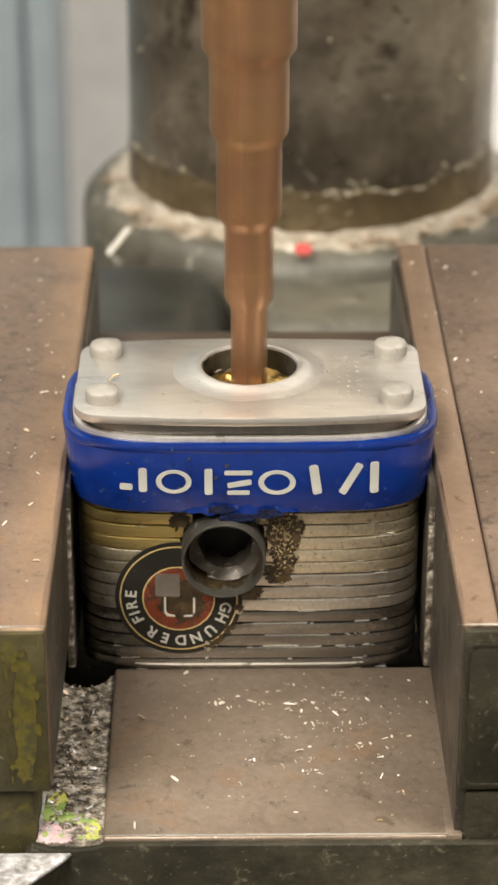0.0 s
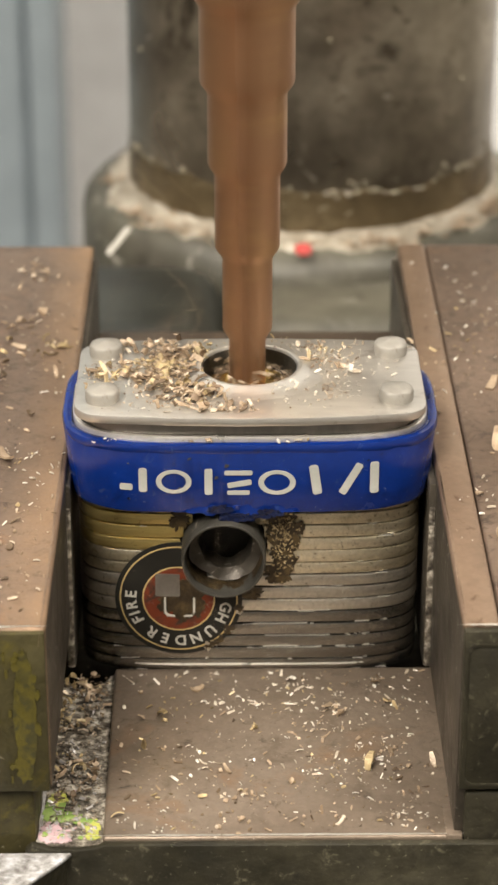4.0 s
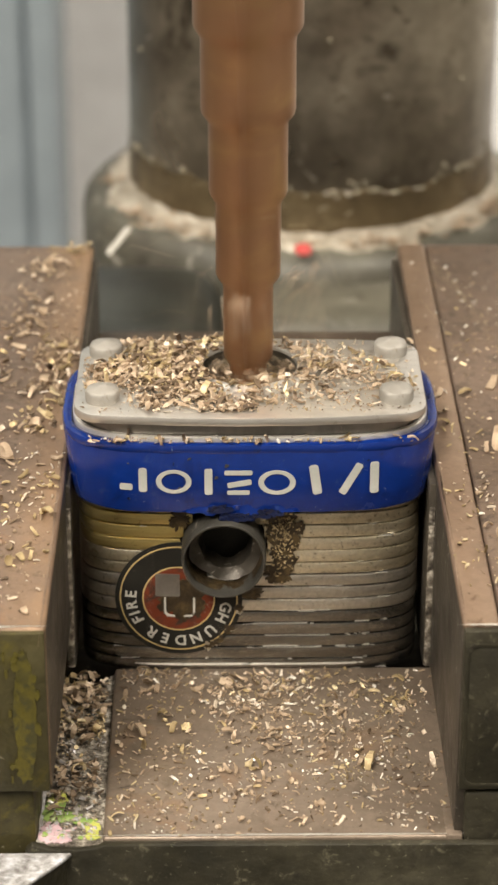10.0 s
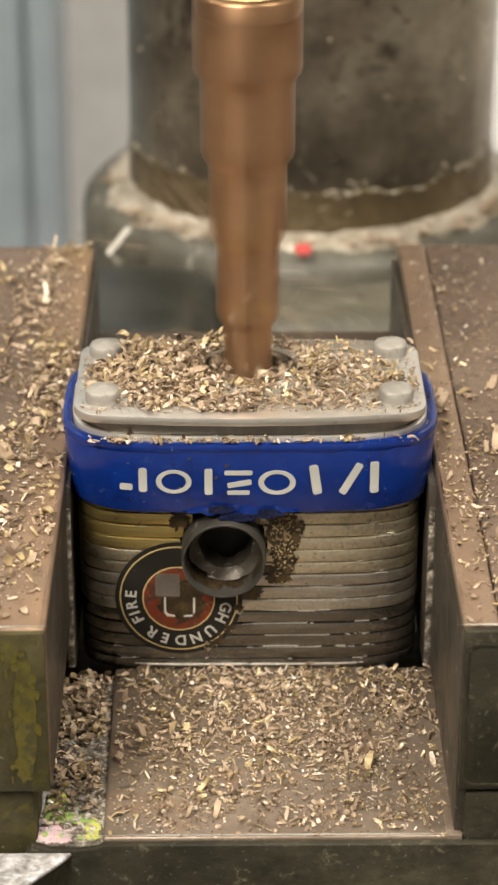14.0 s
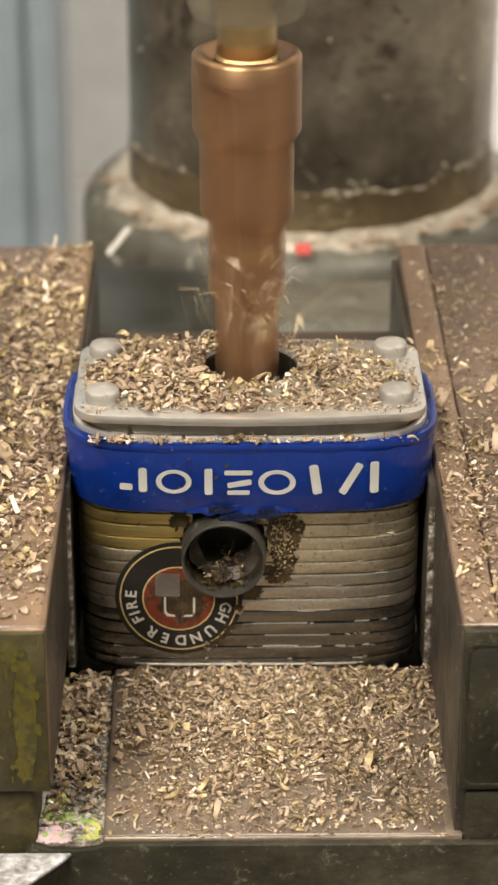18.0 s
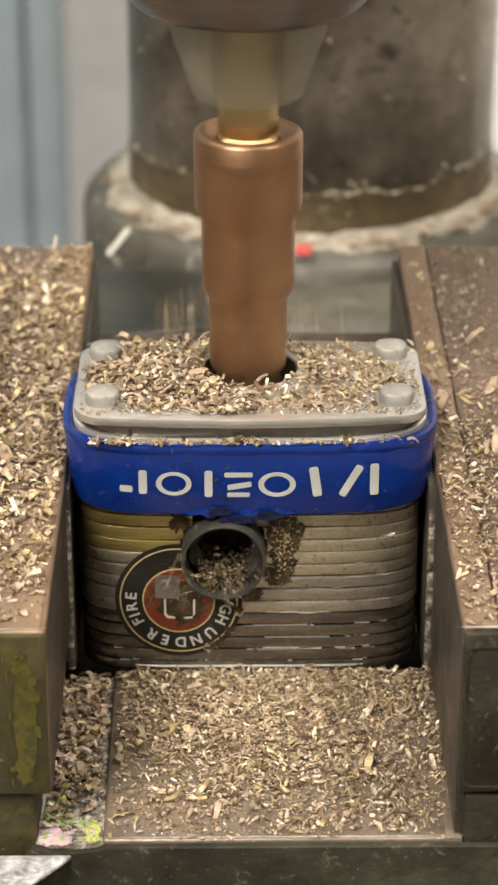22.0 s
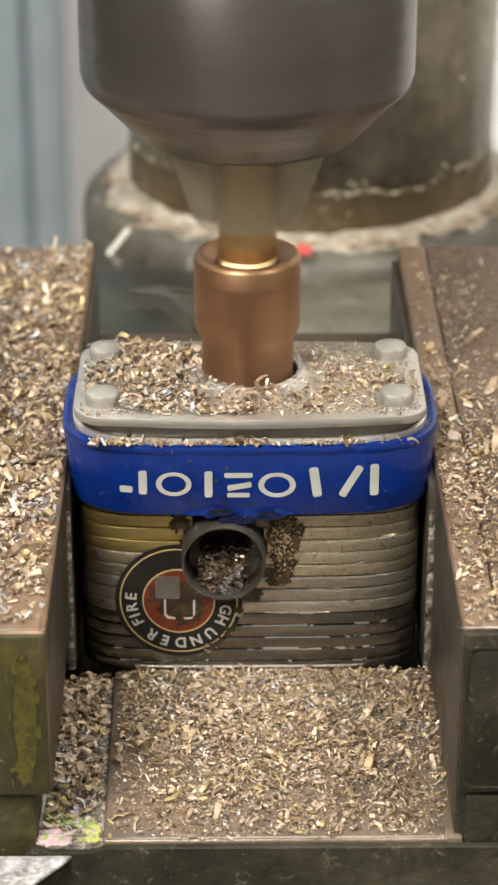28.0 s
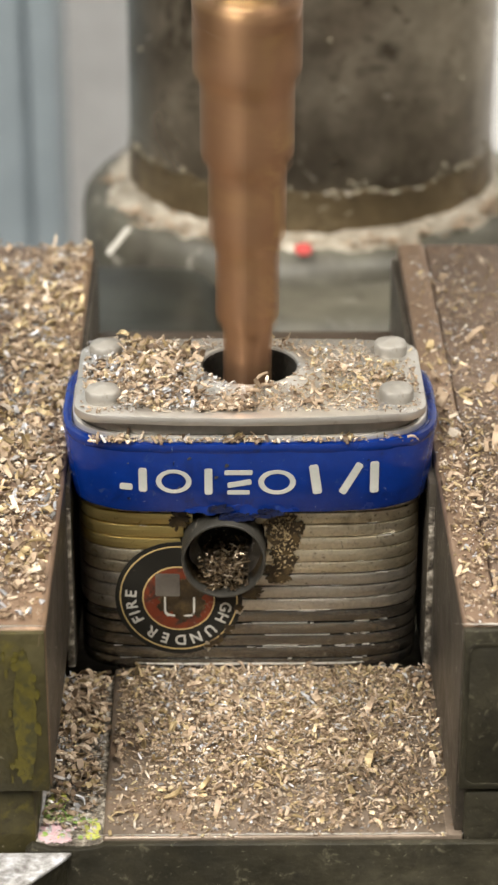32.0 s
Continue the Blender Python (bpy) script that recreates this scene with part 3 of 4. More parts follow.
    for k in range(50):
        x, y = rnd.uniform(-21.5, -16), abs(rnd.gauss(0, 4)) + 0.3
        part("smear_fleck", splat(rnd.uniform(0.08, 0.28), rnd.uniform(0.08, 0.3), 0.1, 160 + k, 0.5, 18), rnd.choice((LEDGE, LEDGE, PAINT_LIME, PAINT_GREEN, PAINT_PINK)), v, at=mm(x, y, -24.66 + 0.001 * k))


def notched(outline, cx, w, depth):
    """The outline with a slot let into its front side."""
    out, done = [], False
    for x, y in outline:
        if y < 36 and abs(x - cx) < w:
            if not done:
                out += [(cx - w, y), (cx - w, depth), (cx + w, depth), (cx + w, y)]
                done = True
        else:
            out.append((x, y))
    return out


def letter(ch, size, material, parent, at):
    cu = bpy.data.curves.new("letter", "FONT")
    cu.body, cu.size, cu.align_x, cu.align_y, cu.extrude, cu.offset = ch, size * MM, "CENTER", "CENTER", 0.02 * MM, 0.035 * MM
    tmp = new("letter_curve", cu)
    me = bpy.data.meshes.new_from_object(tmp)
    bpy.data.objects.remove(tmp)
    me.materials.append(material)
    ob = new("letter", me)
    ob.parent = parent
    ob.matrix_basis = at
    return ob


def bow_y(x):
    """Front of the bumper at x."""
    return 41.6 - 11.8 * max(0.0, 1 - (abs(x + 0.3) / 20.35) ** 4) ** 0.25


def super_oval(cx, cy, hx, hy, n, count=120):
    """A squarish oval with soft corners."""
    pts = []
    for i in range(count):
        c, d = math.cos(2 * math.pi * i / count), math.sin(2 * math.pi * i / count)
        pts.append((cx + math.copysign(hx * abs(c) ** (2 / n), c), cy + math.copysign(hy * abs(d) ** (2 / n), d)))
    return pts


def padlock():
    p = thing("padlock", "laminated steel padlock with a blue bumper clamped upside down", "padlock")
    n = 14
    z0, z1 = BED_Z, -2.9
    h = (z1 - z0) / n
    rnd = random.Random(3)
    tx, tz = -3.2, -8.5
    for i in range(n):
        za = z0 + i * h
        zc = za + h / 2
        jit = rnd.uniform(-0.07, 0.07)
        out = super_oval(-0.4, 42.2, 18.85, 10.2 + jit, 5.2, 160)
        if abs(zc - tz) < 4.6:
            out = notched(out, tx, math.sqrt(max(0.3, 4.75 ** 2 - (zc - tz) ** 2)), 36.8)
        b = prism(out, za + rnd.uniform(0.04, 0.11), za + h - rnd.uniform(0.04, 0.11), (circle(HX, HY, 5.3),), rnd.uniform(0.08, 0.15))
        for v in b.verts:
            v.co.z += 0.035 * noise.noise((v.co.x * 0.22, i * 3.7, 0.5))
            v.co.y += 0.03 * noise.noise((v.co.x * 0.5, i * 5.1, 1.5))
        # lowest plates: dim reflections put into the colour; uppermost: a warmer tint
        lam = part("lamination", b, LAM_LOW_SHADE if i < 5 else LAM_WARM if i >= n - 6 else LAM, p)
        if i >= n - 4:
            # heat-tinted left half of the upper plates
            lam.data.materials.append(LAM_GOLD)
            for f in lam.data.polygons:
                f.material_index = 1 if f.center.x < (-6.5 + noise.noise((i * 2.0, 3, 1)) * 3) * MM and i < n + 9 else 0
    # thin bright strips paint the glints along the plate edges
    for k in range(100):
        i = min(n - 1, int(n * rnd.random() ** 1.25))
        x, ln = rnd.uniform(-15.5, 16), rnd.choice((0.2, 0.4, 0.9, 2.0, 3.6))
        if x + ln > 11 or x - ln < -12:
            ln = min(ln, 0.6)
        if math.hypot(x - tx, z0 + i * h - tz) < 5.6 + ln or math.hypot(x + 8.2, z0 + i * h + 14.9) < 7.2 + ln:
            continue
        yf = 42.2 - 10.2 * max(0.0, 1 - (abs(x + 0.4) / 18.85) ** 5.2) ** (1 / 5.2)
        part("edge_glint", box(-ln, ln, -0.015, 0.2, -0.008, 0.008), BRIGHT_EDGE, p, at=mm(x, yf - 0.02, z0 + i * h + rnd.choice((0.06, -0.08)), 0, rnd.uniform(-0.8, 0.8), 0))
    core = super_oval(-0.4, 42.2, 18.4, 9.75, 5.2, 160)
    for za, zb, cut in ((z0, tz - 4.4, False), (tz - 4.4, tz + 4.4, True), (tz + 4.4, 4.5, False)):
        part("core_body", prism(notched(core, tx, 4.6, 36.8) if cut else core, za, zb, (circle(HX, HY, 5.3),)), DARK, p)
    part("bottom_lip", prism(super_oval(-0.4, 42.2, 15.2, 10.4, 7, 160), z0 + 0.78, z0 + 0.9, (), 0.04), BRIGHT_EDGE, p, "bright worn edge of the lowest plate")
    # bumper
    out, inn = super_oval(-0.3, 41.6, 20.35, 11.8, 4, 160), super_oval(-0.3, 41.6, 19.3, 10.75, 4, 160)
    shell = roughen(prism(out, -3.4, 4.9, (inn,), 0.48), 0.1, 0.25)
    for q in shell.verts:
        # the sides draw in towards the lower edge
        q.co.x += (0.3 + q.co.x) * -0.035 * max(0.0, (4.0 - q.co.z) / 7.4)
    bump = part("bumper", shell, BLUE, p, "glossy blue plastic bumper with cream wordmark shapes")
    rim = prism(super_oval(-0.3, 41.6, 20.43, 11.88, 4, 160), 3.7, 4.95, (super_oval(-0.3, 41.6, 19.5, 10.95, 4, 160),), 0.4)
    part("rolled_rim", roughen(rim, 0.08, 0.5), BLUE, bump, "glossy rolled top edge")
    for k in range(12):
        x, z = rnd.uniform(-17, 17), rnd.uniform(-3, 4.3)
        slope = math.degrees(math.atan2(bow_y(x + 1) - bow_y(x - 1), 2))
        part("scuff", splat(rnd.uniform(0.06, 0.2), rnd.uniform(0.06, 0.3), 0.05, 130 + k, 0.5, 20), rnd.choice((BURNT, BURNT, TUBE)), bump, at=mm(x, bow_y(x) - 0.03, z, 90, 0, slope) @ pose(0, 0, 0, 0, 0, rnd.uniform(0, 180)))
    # wordmark as plain shapes: upright bars, rings and short bars
    def mark(bm, x, z, rz=0.0):
        slope = math.degrees(math.atan2(bow_y(x + 1) - bow_y(x - 1), 2))
        part("wordmark_shape", bm, CREAM, bump, "cream printed shape", at=mm(x, bow_y(x) - 0.05, z, 90, 0, slope) @ pose(0, 0, 0, 0, 0, rz))
    def bar(w, hh):
        return prism(round_rect(0, 0, w / 2, hh / 2, min(w, hh) * 0.3), 0, 0.05)
    def ring(rx, ry, th):
        el = lambda a, b: [(a * math.cos(2 * math.pi * i / 36), b * math.sin(2 * math.pi * i / 36)) for i in range(36)]
        return prism(el(rx, ry), 0, 0.05, (el(rx - th, ry - th * 0.7),))
    zm = 0.75
    mark(bar(0.95, 3.7), 12.9, zm), mark(bar(0.85, 4.0), 10.4, zm, -30), mark(bar(1.0, 3.5), 6.6, zm, 8)
    mark(ring(2.0, 1.45, 0.62), 2.5, zm - 0.3)
    mark(bar(3.0, 0.55), -1.6, zm + 0.85), mark(bar(2.6, 0.62), -1.5, zm - 0.45, 10), mark(bar(2.4, 0.5), -1.6, zm - 1.5)
    mark(bar(0.85, 3.1), -4.8, zm - 0.2)
    mark(ring(1.9, 1.4, 0.58), -8.5, zm - 0.2)
    mark(bar(0.9, 2.8), -11.8, zm - 0.1), mark(bar(1.4, 0.75), -13.6, zm - 1.0)
    # end plate
    end = round_rect(-0.3, 40.4, 18.8, 9.3, 2.6, 1.3, side=28)
    part("end_plate_skirt", prism(super_oval(-0.3, 40.9, 17.9, 9.5, 5, 120), 3.0, 6.9, (circle(HX, HY, 5.25),), 0.2), SKIRT, p)
    part("lip", prism(super_oval(-0.3, 41.5, 19.3, 10.8, 4, 160), 4.3, 5.4, (super_oval(-0.3, 41.5, 18.8, 10.3, 4, 160),), 0.2), BRIGHT_EDGE, p, "bright metal lip between end plate and bumper")
    part("end_plate", roughen(prism(end, 6.95, PLATE_Z, (circle(HX, HY, 5.2),), 0.25), 0.05, 0.25), ALU, p, "scuffed aluminium end plate")
    part("keyway_collar", lathe([(5.16, 0.3), (5.3, 0.56), (5.55, 0.66), (5.9, 0.58), (6.4, 0.3), (7.0, 0.13), (7.8, 0.035), (8.7, -0.04)], 96), ALU, p, "raised rim round the keyway", at=mm(HX, HY, PLATE_Z))
    for x, y in ((-16.2, 46.5), (-16.1, 34.6), (15.4, 46.6), (15.3, 34.6)):
        part("rivet", roughen(lathe([(0, 1.75), (0.5, 1.73), (0.62, 1.64), (1.2, 1.58), (1.7, 1.35), (1.85, 1.1), (1.88, 0.5), (1.8, 0.0)], 32), 0.07, 0.7), RIVET, p, at=mm(x, y, PLATE_Z - 0.05))
    for row in range(3):
        for k in range(9):
            if rnd.random() < 0.85:
                part("stamped_mark", box(-0.16, 0.16, -rnd.uniform(0.2, 0.42), rnd.uniform(0.2, 0.42), 0, 0.05), ALU, p, at=mm(9.4 + row * 1.05, 35.6 + k * 1.25, PLATE_Z + 0.01, 0, 0, rnd.uniform(-25, 25)))
    part("bore", lathe([(5.16, 8.35), (5.2, -24), (0, -24)], 48), TUBE, p, "dark drilled bore", at=mm(HX, HY, 0))
    # sleeve in the side hole
    tube = [(4.12, 8.2), (4.18, 0.3), (4.28, 0), (4.45, 0), (4.56, 0.3), (4.6, 4.2)]
    part("sleeve", roughen(lathe(tube, 48), 0.12, 0.5), TUBE, p, "dull steel sleeve in a drilled side hole", at=mm(tx, 28.5, tz, -90))
    # the step and lining inside the sleeve are coloured darker than its rim
    part("inner_step", roughen(lathe([(4.1, 0), (3.5, 0.3), (2.9, 0.5), (2.8, 0.9), (2.8, 3)], 40), 0.4, 0.7), LINER, p, "dark jagged inner step of the sleeve", at=mm(tx + 0.25, 31.6, tz + 0.25, -90))
    part("sleeve_lining", roughen(lathe([(4.08, 8.0), (4.14, 1.2)], 40), 0.08, 0.6), RUST, p, "dark inside of the sleeve", at=mm(tx, 28.5, tz, -90))
    # dark disc stands in for the unlit bore behind the sleeve
    part("sleeve_back", lathe([(0, 0), (4.3, 0), (4.3, -0.3), (0, -0.3)], 32), DARK, p, at=mm(tx, 36.5, tz, -90))
    # residue round the sleeve
    for k, (x, z, rx, rz) in enumerate(((2.9, -5.6, 1.5, 2.2), (3.3, -8.6, 1.4, 2.6), (1.9, -4.0, 2.2, 0.7), (-7.9, -5.0, 1.0, 1.3), (2.6, -11.6, 1.4, 1.4), (-1.5, -14.0, 2.4, 0.8), (4.3, -6.6, 1.1, 1.7), (3.6, -10.6, 1.0, 1.2))):
        part("residue", roughen(splat(rx, rz, 0.2, 20 + k, 0.6), 0.1, 0.9), RUST, p, "scorched gritty residue", at=mm(x, 32.05 - 0.012 * k, z, 90))
    grit = bmesh.new()
    for k in range(260):
        x, z = rnd.gauss(3.0, 1.1), rnd.gauss(-6.6, 2.4)
        if math.hypot(x - tx, z - tz) < 5.1 or z > -3.2:
            continue
        fv, ff = flake(rnd, rnd.uniform(0.2, 0.5))
        made = [grit.verts.new((c.x + x, 31.75 - c.z, c.y + z)) for c in fv]
        for q in ff:
            grit.faces.new([made[i] for i in q])
    part("grit", grit, CHIP_GOLD, p, "brass grit stuck in the scorched residue")
    part("melted_edge", roughen(splat(5.6, 0.6, 0.5, 31, 0.35), 0.3, 0.9), BLUE, p, "melted lower edge of the bumper", at=mm(-1.2, 30.2, -2.85, 90))
    for k in range(9):
        part("melted_edge", roughen(splat(rnd.uniform(0.5, 1.6), rnd.uniform(0.2, 0.5), 0.3, 370 + k, 0.5, 40), 0.2, 0.9), BURNT, p, "scorched melted plastic", at=mm(rnd.uniform(-6, 4), 29.75 - 0.01 * k, rnd.uniform(-3.9, -2.6), 90))
    # sticker
    cx, cz = -8.2, -14.9
    face = mm(cx, 31.96, cz, 90, 0, -2.7)
    def drilled(r0, r1, za, zb):
        """A flat ring, cut away where the sleeve goes through the sticker."""
        k = max(1, int((r1 - r0) / 0.25))
        rs = [r0 + (r1 - r0) * i / k for i in range(k + 1)]
        bm = lathe([(r, zb) for r in rs] + [(r, za) for r in reversed(rs)], 180, r0 > 0)
        bmesh.ops.delete(bm, geom=[f for f in bm.faces if math.hypot(f.calc_center_median().x - (tx - cx), f.calc_center_median().y - (tz - cz)) < 4.6], context="FACES")
        return bm
    st = part("sticker", drilled(0, 7.0, 0, 0.1), BLACK, p, "round black sticker with an orange centre and worn print", at=face)
    part("ring_line", drilled(6.35, 6.5, 0.0, 0.13), OCHRE, st)
    part("orange_disc", drilled(0, 3.9, 0.1, 0.13), ORANGE, st)
    part("ring_line", drilled(3.85, 4.0, 0.0, 0.15), OCHRE, st)
    part("centre_shade", splat(2.6, 2.6, 0.06, 41, 0.4), RUST, st, at=mm(0.3, -0.2, 0.11))
    part("emblem", prism(round_rect(0, 0, 1.35, 1.4, 0.2), 0.13, 0.2), SKIRT, st, at=mm(-1.2, 1.7, 0))
    for x, side in ((-1.5, 1), (1.7, -1)):
        part("emblem_stroke", prism([(x - 0.11, 0.2), (x + 0.11, 0.2), (x + 0.11, -1.6), (x + 0.11 + side * 0.3, -1.95), (x + side * 1.1, -2.05), (x + side * 1.1, -2.25), (x + side * 0.2, -2.2), (x - 0.11, -1.7)], 0.13, 0.2), LINEN, st)
    for k in range(16):
        a = radians(rnd.uniform(295, 352))
        part("worn_edge", splat(rnd.uniform(0.2, 0.6), rnd.uniform(0.2, 0.5), 0.05, 330 + k, 0.7, 20), rnd.choice((RUST, LAM, RUST)), st, at=mm(6.75 * math.cos(a), 6.75 * math.sin(a), 0.1 + 0.002 * k))
    for ch, deg in zip("GHUNDERFIRE", (349, 334, 311, 291, 272, 253, 235, 211, 201.5, 190, 175)):
        a = radians(deg)
        letter(ch, 1.75, LINEN, st, mm(5.2 * math.cos(a), 5.2 * math.sin(a), 0.14, 0, 0, deg - 90))
    # what is left of the brass plug, cut away bit by bit
    plug = part("brass_plug", roughen(lathe([(0, -0.6), (1.2, -0.2), (2.2, 0.3), (3.0, 0.0), (3.8, 0.4), (4.6, 0.0), (4.8, -3), (0, -3)], 40), 0.75, 0.7), BRASS, p, "chewed brass plug being drilled out", at=mm(HX, HY, 6.1))
    return p, plug


def fluted(profile, core, run_out):
    """Turns (radius, height) pairs round z, with two straight V flutes that end at the height run_out."""
    turns = []
    d = math.degrees(math.acos(core))
    for side in (0, 180):
        turns += [(side, 1.0), (side + 0.4, core)] + [(side + d * k, core / math.cos(radians(d * k))) for k in (0.2, 0.4, 0.55, 0.68, 0.78, 0.87, 0.94)]
        turns += [(side + d + (180 - d) * i / 13, 1.0) for i in range(13)]
    bm = bmesh.new()
    rings = []
    for r, z in profile:
        fade = min(1.0, max(0.0, (run_out - z) / 2.5))
        rings.append([bm.verts.new((r * (1 - fade + fade * k) * math.cos(radians(a)), r * (1 - fade + fade * k) * math.sin(radians(a)), z)) for a, k in turns])
    for a, b in zip(rings, rings[1:]):
        for i in range(len(turns)):
            j = (i + 1) % len(turns)
            bm.faces.new((a[i], a[j], b[j], b[i]))
    bm.faces.new(rings[0][::-1])
    return bm


def bit_mesh():
    prof = [(0.15, 0), (2.0, 1.3), (2.0, 10.2)]
    for r, z, top in ((2.7, 10.2, 19.7), (3.5, 19.7, 29.1), (4.2, 29.1, 38.1), (5.0, 38.1, 47.3), (5.75, 47.3, 56.2)):
        prof = prof[:-1] + [(prof[-1][0], z - 0.35), (prof[-1][0] + 0.08, z), (r - 0.1, z + 0.85), (r, z + 1.25)] + [(r, z + 1.25 + (top - z - 1.25) * i / 4) for i in range(1, 5)]
    prof += [(5.6, 56.5), (5.2, 56.7), (4.6, 56.6), (3.9, 55.9), (3.4, 55.7)]
    return fluted(prof, 0.25, 54.5)


def drill():
    b = thing("step_drill_bit", "bronze-coated stepped drill bit spinning in the chuck", "drill bit")
    part("stepped_body", bit_mesh(), COPPER, b, smooth=40)
    part("shank", lathe([(3.6, 56.0), (3.25, 56.4), (3.25, 76), (0, 76)], 6), GOLD, b, "gold hexagonal shank")
    c = thing("drill_chuck", "blackened steel keyed drill chuck with three jaws", "chuck")
    body = [(0, 70.3), (10.4, 70.3), (11.4, 70.5), (12.0, 71.0), (16.4, 75.7), (17.0, 76.4), (17.3, 77.2), (17.35, 78.0), (17.35, 90.0), (17.25, 90.15), (17.25, 90.5),
            (17.35, 90.7), (17.35, 115), (12, 119), (0, 119)]
    part("sleeve", lathe(body, 72), CHUCK, c)
    # extra bevel ring shaped to catch a highlight along the nose edge
    part("rim", lathe([(16.3, 75.55), (16.6, 75.75), (17.05, 76.3), (17.1, 76.6), (16.9, 76.5)], 72), CHUCK, c, "bevelled bead above the chuck nose, added to catch a highlight")
    for k in range(3):
        jaw = box(-2.6, 2.6, 3.0, 9.2, 60.6, 72, 0.5)
        for v in jaw.verts:
            if v.co.z < 65 and v.co.y > 5:
                v.co.y = 5.4
        part("jaw", jaw, CHUCK_JAW, c, at=mm(0, 0, 0, 0, 0, 120 * k))
    return b, c


# height of the bit's tip over the clip: seconds, millimetres
TIP = ((0, 5.4), (1, 4.3), (2, 3.5), (3, 2.4), (4.5, 1.5), (6, 0.7), (7, 0.2), (8, -0.3), (9, -0.8), (10, -1.4), (11, -2.3), (12, -4.1),
       (13, -5.4), (14, -6.0), (14.5, -6.7), (16.5, -9.6), (17, -10.5), (17.5, -11.6), (18, -12.6), (18.5, -13.5), (19, -14.2), (19.5, -14.8),
       (20, -16.6), (20.5, -17.6), (21, -18.0), (21.5, -19.5), (22, -20.9), (22.5, -21.9), (23, -22.5), (23.5, -23.3), (24, -24.1), (24.5, -24.6),
       (25, -25.2), (25.5, -27.3), (27.5, -33.6), (28, -34.6), (28.5, -34.6), (29, -32.4), (29.5, -34.8), (30, -38.0), (30.3, -38.2),
       (30.6, -35.5), (30.9, -29.4), (31.2, -24.5), (31.5, -19.3), (31.8, -12.6), (32, -6.6))


def tip_at(t):
    for (a, u), (b, w) in zip(TIP, TIP[1:]):
        if a <= t <= b:
            return u + (w - u) * (t - a) / (b - a)
    return TIP[-1][1]


# ---- chips ----
def flake(rnd, size):
    """Corners and faces of one curled flake about its own middle."""
    ln, wd = size * rnd.uniform(0.55, 1.2), size * rnd.uniform(0.22, 0.42)
    if rnd.random() < 0.4:
        ln, wd = size * rnd.uniform(0.35, 0.6), size * rnd.uniform(0.28, 0.48)
    curl, bend, twist = rnd.uniform(-0.15, 0.3), rnd.uniform(-0.12, 0.12), rnd.uniform(-0.8, 0.8)
    th = 0.05 + 0.07 * size
    if size > 1.0:
        curl = rnd.choice((-1, 1)) * rnd.uniform(0.15, 0.7)
    n = 4 if size > 0.6 else 2
    lop = rnd.uniform(0.35, 0.95)
    vs, fs = [], []
    for i in range(n + 1):
        u = i / n - 0.5
        w = wd * (lop + (1 - lop) * math.sin(math.pi * (i + 0.4) / (n + 0.8))) * rnd.uniform(0.75, 1.15)
        a = twist * u
        cx, cy, cz = u * ln, bend * ln * (0.25 - u * u), curl * ln * (0.25 - u * u) * 1.3
        for sy in (-0.5, 0.5):
            for sz in (0, 1):
                vs.append(Vector((cx, cy + sy * w * math.cos(a) - sz * th * math.sin(a), cz + sy * w * math.sin(a) + sz * th)))
    for i in range(n):
        a, b = 4 * i, 4 * i + 4
        fs += [(a, b, b + 1, a + 1), (a + 2, a + 3, b + 3, b + 2), (a + 1, b + 1, b + 3, a + 3), (a, a + 2, b + 2, b)]
    fs += [(0, 1, 3, 2), (4 * n, 4 * n + 2, 4 * n + 3, 4 * n + 1)]
    turn = Euler((rnd.gauss(0, 0.45), rnd.gauss(0, 0.45), rnd.uniform(0, 6.3))).to_matrix()
    return [turn @ v for v in vs], fs


def chip_mesh(rnd, spots, size, material):
    """One rigid clutch of flakes at spots (x, y, z)."""
    vs, fs = [], []
    for x, y, z in spots:
        v, f = flake(rnd, size * rnd.choice((0.35, 0.4, 0.45, 0.55, 0.65, 0.8, 1.0, 1.3, 1.8)))
        low = min(c.z for c in v)
        k = len(vs)
        vs += [((c.x + x) * MM, (c.y + y) * MM, (c.z - low * 0.8 + z) * MM) for c in v]
        fs += [tuple(i + k for i in q) for q in f]
    me = bpy.data.meshes.new("chip")
    me.from_pydata(vs, [], fs)
    me.materials.append(material)
    return me


def when(rnd, curve):
    u = rnd.random()
    for (a, p), (b, q) in zip(curve, curve[1:]):
        if u <= q:
            return a + (b - a) * (u - p) / max(1e-6, q - p)
    return curve[-1][0]


FLIGHTS = []
SWARF = []


